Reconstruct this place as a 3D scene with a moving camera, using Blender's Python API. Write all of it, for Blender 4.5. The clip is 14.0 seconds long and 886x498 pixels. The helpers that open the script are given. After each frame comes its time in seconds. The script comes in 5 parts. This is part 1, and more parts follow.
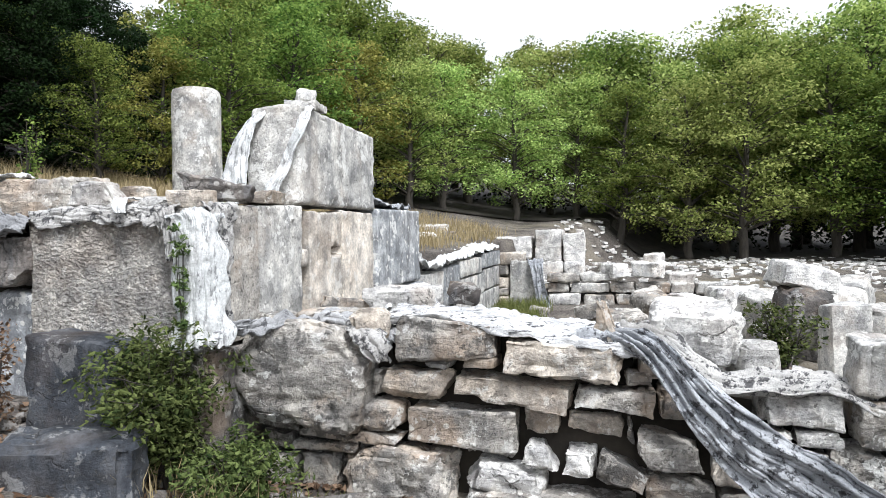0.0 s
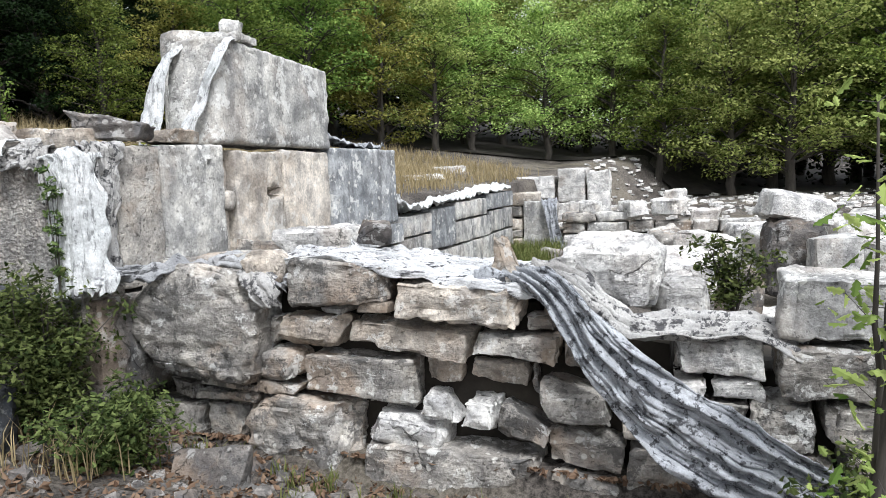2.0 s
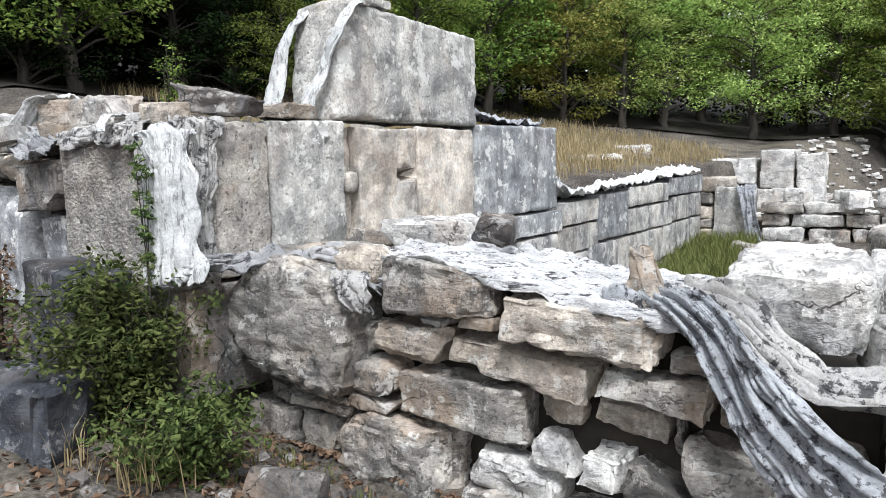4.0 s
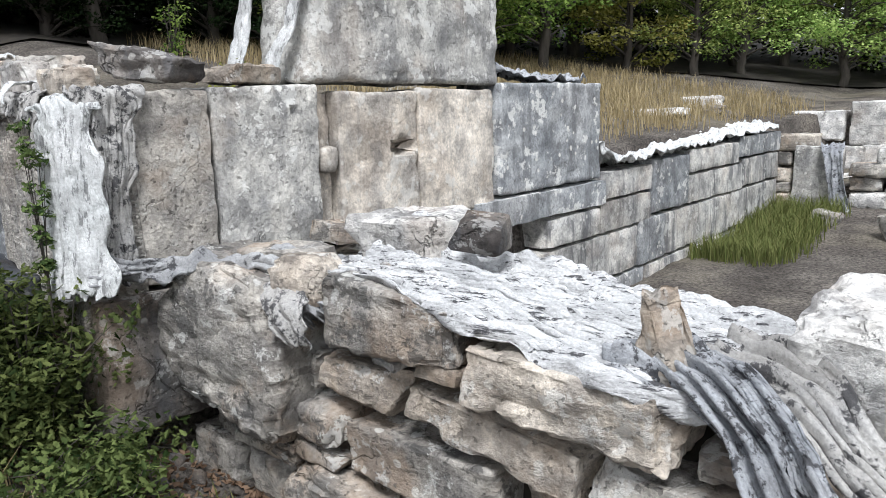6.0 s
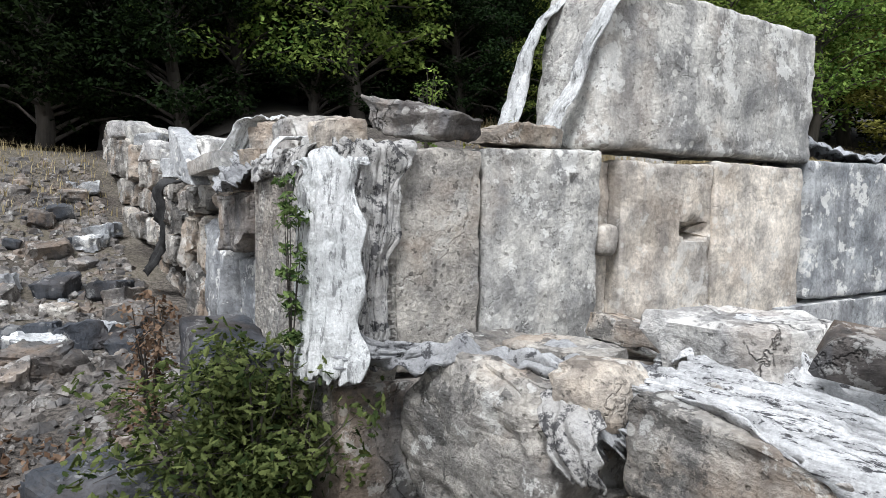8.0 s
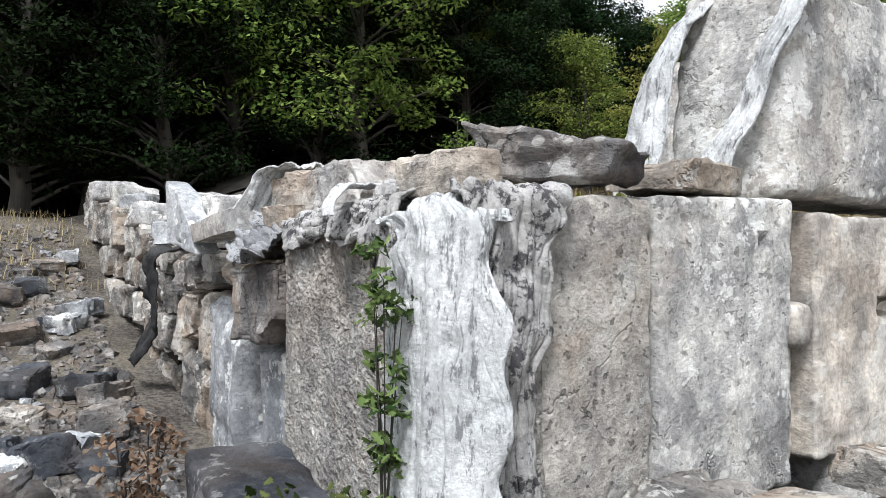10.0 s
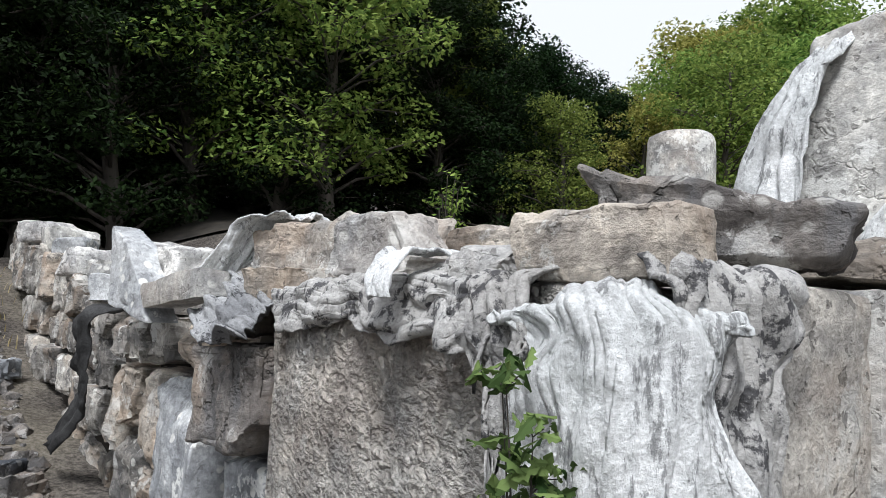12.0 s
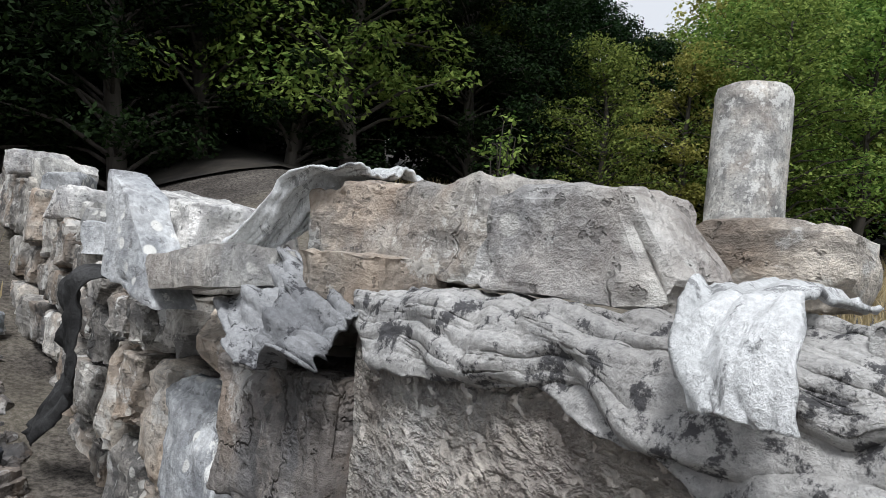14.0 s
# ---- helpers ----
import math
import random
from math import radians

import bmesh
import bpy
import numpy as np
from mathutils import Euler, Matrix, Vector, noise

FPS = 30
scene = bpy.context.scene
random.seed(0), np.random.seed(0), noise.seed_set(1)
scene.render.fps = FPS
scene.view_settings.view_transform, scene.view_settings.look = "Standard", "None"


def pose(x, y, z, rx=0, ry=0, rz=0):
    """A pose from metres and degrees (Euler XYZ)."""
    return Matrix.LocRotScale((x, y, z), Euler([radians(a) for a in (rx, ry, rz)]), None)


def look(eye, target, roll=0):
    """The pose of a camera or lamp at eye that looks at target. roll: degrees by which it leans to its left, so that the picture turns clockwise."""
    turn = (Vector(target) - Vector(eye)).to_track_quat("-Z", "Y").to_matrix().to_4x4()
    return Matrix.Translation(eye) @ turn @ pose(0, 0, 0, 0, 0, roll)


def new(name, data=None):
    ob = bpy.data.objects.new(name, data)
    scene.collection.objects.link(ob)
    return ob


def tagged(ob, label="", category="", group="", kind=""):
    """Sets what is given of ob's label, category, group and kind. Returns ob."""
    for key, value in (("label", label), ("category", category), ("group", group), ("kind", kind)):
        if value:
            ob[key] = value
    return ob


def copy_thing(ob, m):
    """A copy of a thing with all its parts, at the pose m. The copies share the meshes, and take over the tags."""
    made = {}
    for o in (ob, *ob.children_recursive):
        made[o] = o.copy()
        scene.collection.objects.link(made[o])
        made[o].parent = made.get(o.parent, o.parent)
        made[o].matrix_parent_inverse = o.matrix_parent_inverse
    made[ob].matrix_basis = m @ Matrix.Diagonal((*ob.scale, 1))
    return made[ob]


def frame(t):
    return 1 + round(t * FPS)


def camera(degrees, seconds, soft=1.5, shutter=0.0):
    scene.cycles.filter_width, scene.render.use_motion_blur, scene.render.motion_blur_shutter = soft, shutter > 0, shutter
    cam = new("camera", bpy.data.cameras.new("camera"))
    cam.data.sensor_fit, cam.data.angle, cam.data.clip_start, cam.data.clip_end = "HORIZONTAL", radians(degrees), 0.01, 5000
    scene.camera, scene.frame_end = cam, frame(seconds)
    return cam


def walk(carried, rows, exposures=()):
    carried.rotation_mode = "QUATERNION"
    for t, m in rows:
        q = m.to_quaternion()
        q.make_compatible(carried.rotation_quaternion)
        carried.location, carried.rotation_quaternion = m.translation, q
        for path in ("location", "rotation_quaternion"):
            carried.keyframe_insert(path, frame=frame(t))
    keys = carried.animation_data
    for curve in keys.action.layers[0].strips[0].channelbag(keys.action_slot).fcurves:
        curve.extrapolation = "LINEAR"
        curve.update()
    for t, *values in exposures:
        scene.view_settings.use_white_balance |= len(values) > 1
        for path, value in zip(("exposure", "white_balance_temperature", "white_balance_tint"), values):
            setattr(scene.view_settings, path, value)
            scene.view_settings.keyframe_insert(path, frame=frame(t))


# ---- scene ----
cam = camera(63.7, 14.0, 0.6)
PATH = [
    (0, (0.093, -0.131, 1.596), (0.062, 1.868, 1.546), -0.8),
    (0.5, (0.276, 0.061, 1.549), (0.309, 2.055, 1.392), -4.1),
    (1, (0.647, 0.123, 1.518), (0.524, 2.109, 1.312), -2.7),
    (1.5, (0.916, 0.185, 1.506), (0.758, 2.165, 1.269), -4.3),
    (2, (1.108, 0.331, 1.485), (0.895, 2.31, 1.289), -2.5),
    (2.5, (1.121, 0.439, 1.51), (0.634, 2.37, 1.328), -4.0),
    (5, (1.456, 1.844, 1.54), (0.614, 3.627, 1.204), 1.2),
    (5.5, (1.469, 2.074, 1.623), (0.555, 3.808, 1.229), 2.2),
    (6, (1.351, 2.301, 1.664), (0.461, 4.049, 1.278), -1.6),
    (6.5, (1.174, 2.433, 1.627), (0.175, 4.12, 1.233), -2.1),
    (7, (1.103, 2.546, 1.641), (-0.081, 4.134, 1.371), -0.2),
    (7.5, (0.905, 2.605, 1.642), (-0.29, 4.196, 1.44), 2.5),
    (8, (0.703, 2.699, 1.587), (-0.686, 4.132, 1.441), 0.9),
    (8.5, (0.474, 2.894, 1.543), (-0.951, 4.297, 1.52), 0.8),
    (9, (0.178, 3.012, 1.568), (-1.258, 4.404, 1.534), 0.0),
    (11.5, (-0.959, 3.322, 1.674), (-2.185, 4.891, 1.86), 1.3),
    (12, (-1.111, 3.449, 1.706), (-2.355, 5.002, 1.901), 2.6),
    (12.5, (-1.324, 3.541, 1.724), (-2.575, 5.099, 1.795), 6.6),
    (13, (-1.546, 3.585, 1.732), (-2.796, 5.146, 1.777), 6.6),
    (13.5, (-1.744, 3.721, 1.791), (-2.932, 5.328, 1.859), 4.8),
    (14, (-1.901, 3.856, 1.841), (-3.147, 5.42, 1.883), 5.4),
]
walk(cam, [(t, look(eye, target, roll)) for t, eye, target, roll in PATH],
     [(t, stops, 6170, 10.5) for t, stops in [(0.0, 0.5), (0.5, 0.5), (1.5, 0.36), (2.7, 0.34), (5.0, 0.28), (6.5, 0.08), (7.5, -0.08), (8.4, 0.36), (9.0, 0.38), (11.5, 0.2), (13.0, 0.02), (14.0, -0.12)]])

# ---- world and sun: a bright overcast day ----
world = bpy.data.worlds.new("overcast_sky")
scene.world = world
world.use_nodes = True
wn, wl = world.node_tree.nodes, world.node_tree.links
sky = wn.new("ShaderNodeTexSky")
sky.sky_type, sky.sun_disc = "NISHITA", False
sky.sun_elevation, sky.sun_rotation = radians(57), radians(152)
sky.dust_density, sky.air_density = 4.0, 1.0
cloud = wn.new("ShaderNodeMixRGB")
cloud.inputs[0].default_value = 0.9
cloud.inputs[2].default_value = (12.8, 13.0, 13.3, 1)
wl.new(sky.outputs[0], cloud.inputs[1])
wl.new(cloud.outputs[0], wn["Background"].inputs[0])
wn["Background"].inputs[1].default_value = 0.074
sun = new("sun", bpy.data.lights.new("sun", "SUN"))
sun.data.energy, sun.data.angle, sun.data.color = 3.6, radians(16), (1.0, 0.985, 0.965)
sun.matrix_world = look((4.0, -7.6, 13.0), (0, 0, 0))

# ---- the ruin's own axes: p along the rubble wall, q along the ashlar wall ----
YAW = -14.0
BASE = pose(-1.359, 4.801, 0, 0, 0, YAW)
INV = BASE.inverted()


# ---- materials ----
def nodes_of(name):
    m = bpy.data.materials.new(name)
    m.use_nodes = True
    nt = m.node_tree
    return m, nt.nodes, nt.links, nt.nodes["Principled BSDF"]


def noise_node(n, l, scale, detail=4, rough=0.6, stretch=None, kind="ShaderNodeTexNoise"):
    geo = n.new("ShaderNodeNewGeometry")
    tex = n.new(kind)
    tex.inputs["Scale"].default_value = scale
    if kind == "ShaderNodeTexNoise":
        tex.inputs["Detail"].default_value, tex.inputs["Roughness"].default_value = detail, rough
    src = geo.outputs["Position"]
    if stretch:
        mp = n.new("ShaderNodeMapping")
        mp.inputs["Scale"].default_value = stretch
        l.new(src, mp.inputs[0])
        src = mp.outputs[0]
    l.new(src, tex.inputs["Vector"])
    return tex


def ramp(n, l, src, a, b, ca=(0, 0, 0), cb=(1, 1, 1)):
    r = n.new("ShaderNodeValToRGB")
    r.color_ramp.elements[0].position, r.color_ramp.elements[1].position = a, b
    r.color_ramp.elements[0].color, r.color_ramp.elements[1].color = (*ca, 1), (*cb, 1)
    l.new(src, r.inputs[0])
    return r.outputs[0]


def mixed(n, l, fac, a, b, mode="MIX"):
    m = n.new("ShaderNodeMixRGB")
    m.blend_type = mode
    for sock, v in zip(m.inputs, (fac, a, b)):
        if isinstance(v, (int, float)):
            sock.default_value = v
        elif isinstance(v, tuple):
            sock.default_value = (*v, 1)
        else:
            l.new(v, sock)
    return m.outputs[0]


def scaled(n, l, src, k):
    m = n.new("ShaderNodeMath")
    m.operation, m.inputs[1].default_value = "MULTIPLY", k
    l.new(src, m.inputs[0])
    return m.outputs[0]


def crack_lines(n, l, scale, width):
    """Thin broken crack lines: 1 on a crack, 0 elsewhere."""
    geo = n.new("ShaderNodeNewGeometry")
    warp = noise_node(n, l, 3.0, 5, 0.65)
    vec = n.new("ShaderNodeVectorMath")
    vec.operation = "MULTIPLY_ADD"
    vec.inputs[1].default_value = (0.5, 0.5, 0.5)
    l.new(warp.outputs["Color"], vec.inputs[0])
    l.new(geo.outputs["Position"], vec.inputs[2])
    vor = n.new("ShaderNodeTexVoronoi")
    vor.feature = "DISTANCE_TO_EDGE"
    vor.inputs["Scale"].default_value = scale
    l.new(vec.outputs[0], vor.inputs["Vector"])
    line = ramp(n, l, vor.outputs["Distance"], 0.0, width, (1, 1, 1), (0, 0, 0))
    part_mask = ramp(n, l, noise_node(n, l, 2.7, 4).outputs[0], 0.5, 0.6)
    return mixed(n, l, 1.0, line, part_mask, "MULTIPLY")


def stone_mat(name, a, b, lichen=0.35, stain=0.5, warm=0.3, bump=0.5, spots=0.5, black=0.5, crack=0.5, strata=0.0, relief=0.02, picks=0.0):
    """Weathered limestone: two-tone body, run-off streaks, rust, black skin, pale lichen, pits, cracks, tool marks."""
    m, n, l, bsdf = nodes_of(name)
    col = ramp(n, l, noise_node(n, l, 1.7, 4).outputs[0], 0.38, 0.62, a, b)
    blot = noise_node(n, l, 5.5, 9, 0.62)
    col = mixed(n, l, 1.0, col, ramp(n, l, blot.outputs[0], 0.40, 0.60, (0.66, 0.66, 0.67), (1.2, 1.19, 1.17)), "MULTIPLY")
    grain = noise_node(n, l, 48, 6, 0.68)
    col = mixed(n, l, 0.75, col, ramp(n, l, grain.outputs[0], 0.40, 0.60, (0.72, 0.715, 0.71), (1.2, 1.2, 1.19)), "MULTIPLY")
    col = mixed(n, l, scaled(n, l, ramp(n, l, noise_node(n, l, 2.2, 7, 0.6).outputs[0], 0.5, 0.62), warm), col, (0.50, 0.345, 0.22))
    col = mixed(n, l, scaled(n, l, ramp(n, l, noise_node(n, l, 4.0, 8, 0.62, (1.6, 1.6, 0.22)).outputs[0], 0.52, 0.62), stain), col, (0.13, 0.135, 0.145))
    col = mixed(n, l, scaled(n, l, ramp(n, l, noise_node(n, l, 3.1, 12, 0.74).outputs[0], 0.54, 0.565), black), col, (0.085, 0.085, 0.085))
    col = mixed(n, l, scaled(n, l, ramp(n, l, noise_node(n, l, 4.6, 12, 0.72).outputs[0], 0.565, 0.585), lichen), col, (0.80, 0.80, 0.77))
    vor = noise_node(n, l, 13, kind="ShaderNodeTexVoronoi")
    dots = mixed(n, l, 1.0, ramp(n, l, vor.outputs["Distance"], 0.22, 0.28, (1, 1, 1), (0, 0, 0)), ramp(n, l, noise_node(n, l, 2.6, 3).outputs[0], 0.52, 0.56), "MULTIPLY")
    col = mixed(n, l, scaled(n, l, dots, lichen), col, (0.78, 0.77, 0.72))
    pits = ramp(n, l, noise_node(n, l, 31, 4, 0.55).outputs[0], 0.62, 0.66)
    col = mixed(n, l, scaled(n, l, pits, spots), col, (0.07, 0.065, 0.06))
    beds = noise_node(n, l, 2.6, 9, 0.66, (1.0, 1.0, 5.0))
    if strata:
        col = mixed(n, l, scaled(n, l, ramp(n, l, beds.outputs[0], 0.575, 0.6), strata), col, (0.08, 0.072, 0.065))
    line = crack_lines(n, l, 2.1, 0.018)
    col = mixed(n, l, scaled(n, l, line, crack), col, (0.05, 0.045, 0.04))
    info = n.new("ShaderNodeObjectInfo")
    hsv = n.new("ShaderNodeHueSaturation")
    rng = n.new("ShaderNodeMapRange")
    rng.inputs[3].default_value, rng.inputs[4].default_value = 0.82, 1.14
    l.new(info.outputs["Random"], rng.inputs[0])
    l.new(rng.outputs[0], hsv.inputs["Value"])
    hs = mixed(n, l, 0.35, noise_node(n, l, 8, 13, 0.66).outputs[0], grain.outputs[0])
    if picks:
        # short slanting strokes of a mason's pick
        strokes = noise_node(n, l, 1.0, 5, 0.6, (24, 24, 38))
        strokes.inputs["Distortion"].default_value = 0.25
        hit = ramp(n, l, strokes.outputs[0], 0.40, 0.62)
        hs = mixed(n, l, picks, hs, hit)
        col = mixed(n, l, picks * 0.6, col, mixed(n, l, 1.0, col, ramp(n, l, strokes.outputs[0], 0.36, 0.58, (0.55, 0.53, 0.51), (1.15, 1.14, 1.13)), "MULTIPLY"))
    if strata:
        hs = mixed(n, l, 0.3, hs, beds.outputs[0])
    hs = mixed(n, l, scaled(n, l, pits, 0.5 * spots), hs, (0.0, 0.0, 0.0))
    hs = mixed(n, l, scaled(n, l, line, min(0.8, crack * 1.6)), hs, (0.0, 0.0, 0.0))
    l.new(col, hsv.inputs["Color"])
    l.new(hsv.outputs[0], bsdf.inputs["Base Color"])
    bsdf.inputs["Roughness"].default_value = 0.88
    bsdf.inputs["Specular IOR Level"].default_value = 0.25
    bp = n.new("ShaderNodeBump")
    bp.inputs["Strength"].default_value, bp.inputs["Distance"].default_value = bump, relief
    l.new(hs, bp.inputs["Height"])
    l.new(bp.outputs[0], bsdf.inputs["Normal"])
    return m


ASHLAR = stone_mat("grey_ashlar_limestone", (0.40, 0.40, 0.39), (0.60, 0.59, 0.56), 0.6, 0.35, 0.16, 0.8, 0.5, 0.4, 0.3, 0.0, 0.03)
COURSED = stone_mat("pale_coursed_limestone", (0.48, 0.48, 0.47), (0.68, 0.67, 0.64), 0.5, 0.8, 0.14, 0.8, 0.4, 0.35, 0.3, 0.0, 0.03)
TAN = stone_mat("tan_ashlar_limestone", (0.52, 0.475, 0.415), (0.70, 0.65, 0.585), 0.4, 0.3, 0.16, 0.7, 0.25, 0.25, 0.15, 0.0, 0.025)
BLUE = stone_mat("blue_grey_limestone", (0.28, 0.30, 0.32), (0.48, 0.495, 0.51), 0.7, 0.55, 0.04, 0.7, 0.4, 0.4, 0.3, 0.0, 0.025)
DRESSED = stone_mat("pick_dressed_limestone", (0.60, 0.575, 0.54), (0.80, 0.77, 0.73), 0.35, 0.1, 0.22, 1.0, 0.5, 0.14, 0.0, 0.0, 0.1, 0.7)
PITTED = stone_mat("pitted_buff_limestone", (0.46, 0.435, 0.40), (0.62, 0.59, 0.545), 0.3, 0.12, 0.25, 0.95, 0.6, 0.15, 0.2, 0.0, 0.045)
RUBBLE = stone_mat("rubble_limestone", (0.27, 0.255, 0.235), (0.55, 0.525, 0.485), 0.55, 0.25, 0.38, 0.95, 0.55, 0.7, 0.35, 0.5, 0.07)
WHITE = stone_mat("bleached_limestone", (0.58, 0.575, 0.56), (0.80, 0.79, 0.775), 0.5, 0.15, 0.2, 0.9, 0.5, 0.4, 0.6, 0.35, 0.06)
RUSTY = stone_mat("rust_stained_limestone", (0.40, 0.35, 0.295), (0.62, 0.57, 0.505), 0.45, 0.2, 0.35, 0.9, 0.5, 0.35, 0.25, 0.4, 0.06)
# dark mossy stone, also given to the wall's base block in place of shade
DARK = stone_mat("dark_mossy_and_shaded_limestone", (0.11, 0.10, 0.095), (0.30, 0.28, 0.26), 0.3, 0.5, 0.25, 0.9, 0.7, 0.6, 0.5, 0.4, 0.06)
# blue-grey stone darkened to hold the shade at the slab's foot
SLATE = stone_mat("shade_dark_blue_grey_stone", (0.025, 0.029, 0.036), (0.075, 0.083, 0.098), 0.15, 0.4, 0.05, 0.8, 0.5, 0.4, 0.4, 0.0, 0.04)


def tarp_mat(name, a, b, grime_shade, stretch=None, cover=0.55):
    """Weathered felt-like geotextile: pale, with grimy grey streaks and blotches that in MATTED also paint wrinkle
    shade, matted fibre relief.
    """
    m, n, l, bsdf = nodes_of(name)
    col = ramp(n, l, noise_node(n, l, 3.5, 6).outputs[0], 0.35, 0.65, a, b)
    dark_streaks = noise_node(n, l, 7, 12, 0.76, stretch)
    col = mixed(n, l, scaled(n, l, ramp(n, l, dark_streaks.outputs[0], 0.46, 0.60), grime_shade * 0.55), col, (0.20, 0.20, 0.205))
    col = mixed(n, l, scaled(n, l, ramp(n, l, noise_node(n, l, 15, 9, 0.74, stretch).outputs[0], cover, cover + 0.045), grime_shade), col, (0.055, 0.055, 0.06))
    fibre = noise_node(n, l, 90, 5, 0.7)
    col = mixed(n, l, 0.6, col, ramp(n, l, fibre.outputs[0], 0.4, 0.6, (0.72, 0.72, 0.72), (1.15, 1.15, 1.15)), "MULTIPLY")
    l.new(col, bsdf.inputs["Base Color"])
    bsdf.inputs["Roughness"].default_value = 0.95
    bsdf.inputs["Specular IOR Level"].default_value = 0.2
    hs = mixed(n, l, 0.35, noise_node(n, l, 16, 9, 0.7, stretch).outputs[0], fibre.outputs[0])
    bp = n.new("ShaderNodeBump")
    bp.inputs["Strength"].default_value, bp.inputs["Distance"].default_value = 0.9, 0.025
    l.new(hs, bp.inputs["Height"])
    l.new(bp.outputs[0], bsdf.inputs["Normal"])
    return m


# dirty streaks drawn out along the wall also paint the shade in wrinkles
MATTED = tarp_mat("matted_wrinkled_geotextile", (0.58, 0.59, 0.60), (0.84, 0.845, 0.85), 0.95, (0.28, 2.8, 2.8), 0.55)
RAG = tarp_mat("dirty_torn_geotextile", (0.36, 0.35, 0.335), (0.66, 0.65, 0.63), 0.9, None, 0.525)
CLOTH = tarp_mat("weathered_geotextile", (0.26, 0.275, 0.30), (0.54, 0.56, 0.59), 0.9, (1.2, 1.2, 1.2), 0.53)
PALE_CLOTH = tarp_mat("bleached_geotextile", (0.60, 0.62, 0.62), (0.84, 0.85, 0.85), 0.6, (1.8, 1.8, 0.6))
GREY_CLOTH = tarp_mat("grimy_geotextile", (0.22, 0.225, 0.235), (0.56, 0.57, 0.58), 0.9)
BLACK_CLOTH = tarp_mat("black_plastic_strap", (0.02, 0.02, 0.02), (0.05, 0.05, 0.05), 0.2)


def soil_mat():
    m, n, l, bsdf = nodes_of("stony_soil_with_leaf_litter")
    col = ramp(n, l, noise_node(n, l, 1.4, 6).outputs[0], 0.35, 0.65, (0.055, 0.048, 0.042), (0.15, 0.138, 0.125))
    grit = ramp(n, l, noise_node(n, l, 30, 6, 0.75).outputs[0], 0.4, 0.62, (0.3, 0.28, 0.27), (1.9, 1.85, 1.8))
    col = mixed(n, l, 1.0, col, grit, "MULTIPLY")
    dry = ramp(n, l, noise_node(n, l, 0.35, 4).outputs[0], 0.48, 0.6)
    col = mixed(n, l, dry, col, mixed(n, l, 0.35, col, (0.24, 0.21, 0.14)))
    l.new(col, bsdf.inputs["Base Color"])
    bsdf.inputs["Roughness"].default_value = 1.0
    bp = n.new("ShaderNodeBump")
    bp.inputs["Strength"].default_value, bp.inputs["Distance"].default_value = 0.9, 0.04
    l.new(noise_node(n, l, 25, 8, 0.75).outputs[0], bp.inputs["Height"])
    l.new(bp.outputs[0], bsdf.inputs["Normal"])
    return m


SOIL = soil_mat()


# near-black earth: shade under trees and between stones put into its colour
def shaded_earth_mat():
    m, n, l, bsdf = nodes_of("shade_darkened_earth")
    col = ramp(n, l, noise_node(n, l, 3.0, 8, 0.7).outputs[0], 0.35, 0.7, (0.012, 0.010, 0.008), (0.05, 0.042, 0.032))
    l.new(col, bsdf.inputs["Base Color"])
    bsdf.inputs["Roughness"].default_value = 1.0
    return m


SHADED_EARTH = shaded_earth_mat()


def leaf_mat(name, a, b, through_light=0.35):
    m, n, l, bsdf = nodes_of(name)
    geo = n.new("ShaderNodeNewGeometry")
    col = ramp(n, l, geo.outputs["Random Per Island"], 0.0, 1.0, a, b)
    info = n.new("ShaderNodeObjectInfo")
    hsv = n.new("ShaderNodeHueSaturation")
    for out, lo, hi in (("Hue", 0.475, 0.515), ("Value", 0.75, 1.25)):
        rng = n.new("ShaderNodeMapRange")
        rng.inputs[3].default_value, rng.inputs[4].default_value = lo, hi
        l.new(info.outputs["Random"], rng.inputs[0])
        l.new(rng.outputs[0], hsv.inputs[out])
    l.new(col, hsv.inputs["Color"])
    l.new(hsv.outputs[0], bsdf.inputs["Base Color"])
    bsdf.inputs["Roughness"].default_value = 0.75
    bsdf.inputs["Specular IOR Level"].default_value = 0.1
    tr = n.new("ShaderNodeBsdfTranslucent")
    l.new(hsv.outputs[0], tr.inputs[0])
    mx = n.new("ShaderNodeMixShader")
    mx.inputs[0].default_value = through_light
    l.new(bsdf.outputs[0], mx.inputs[1])
    l.new(tr.outputs[0], mx.inputs[2])
    l.new(mx.outputs[0], n["Material Output"].inputs[0])
    return m


LEAF = leaf_mat("oak_leaves", (0.05, 0.10, 0.02), (0.27, 0.35, 0.085), 0.45)
LEAF_LIGHT = leaf_mat("light_green_leaves", (0.10, 0.18, 0.035), (0.50, 0.60, 0.20), 0.45)
LEAF_GOLD = leaf_mat("yellowing_leaves", (0.11, 0.125, 0.022), (0.40, 0.39, 0.11), 0.45)
# evergreen leaves, darkened so the deep wood's shade is in their colour
LEAF_DARK = leaf_mat("dark_shaded_evergreen_leaves", (0.003, 0.008, 0.003), (0.017, 0.038, 0.010), 0.25)
# near-black leaves: the shade between the trunks is put into this colour
LEAF_UNDER = leaf_mat("shade_dark_undergrowth_leaves", (0.005, 0.009, 0.005), (0.018, 0.028, 0.012), 0.1)
LEAF_BUSH = leaf_mat("dusty_bush_leaves", (0.02, 0.042, 0.012), (0.16, 0.21, 0.07), 0.3)
LEAF_DRY = leaf_mat("dry_brown_leaves", (0.08, 0.05, 0.03), (0.28, 0.20, 0.13), 0.2)
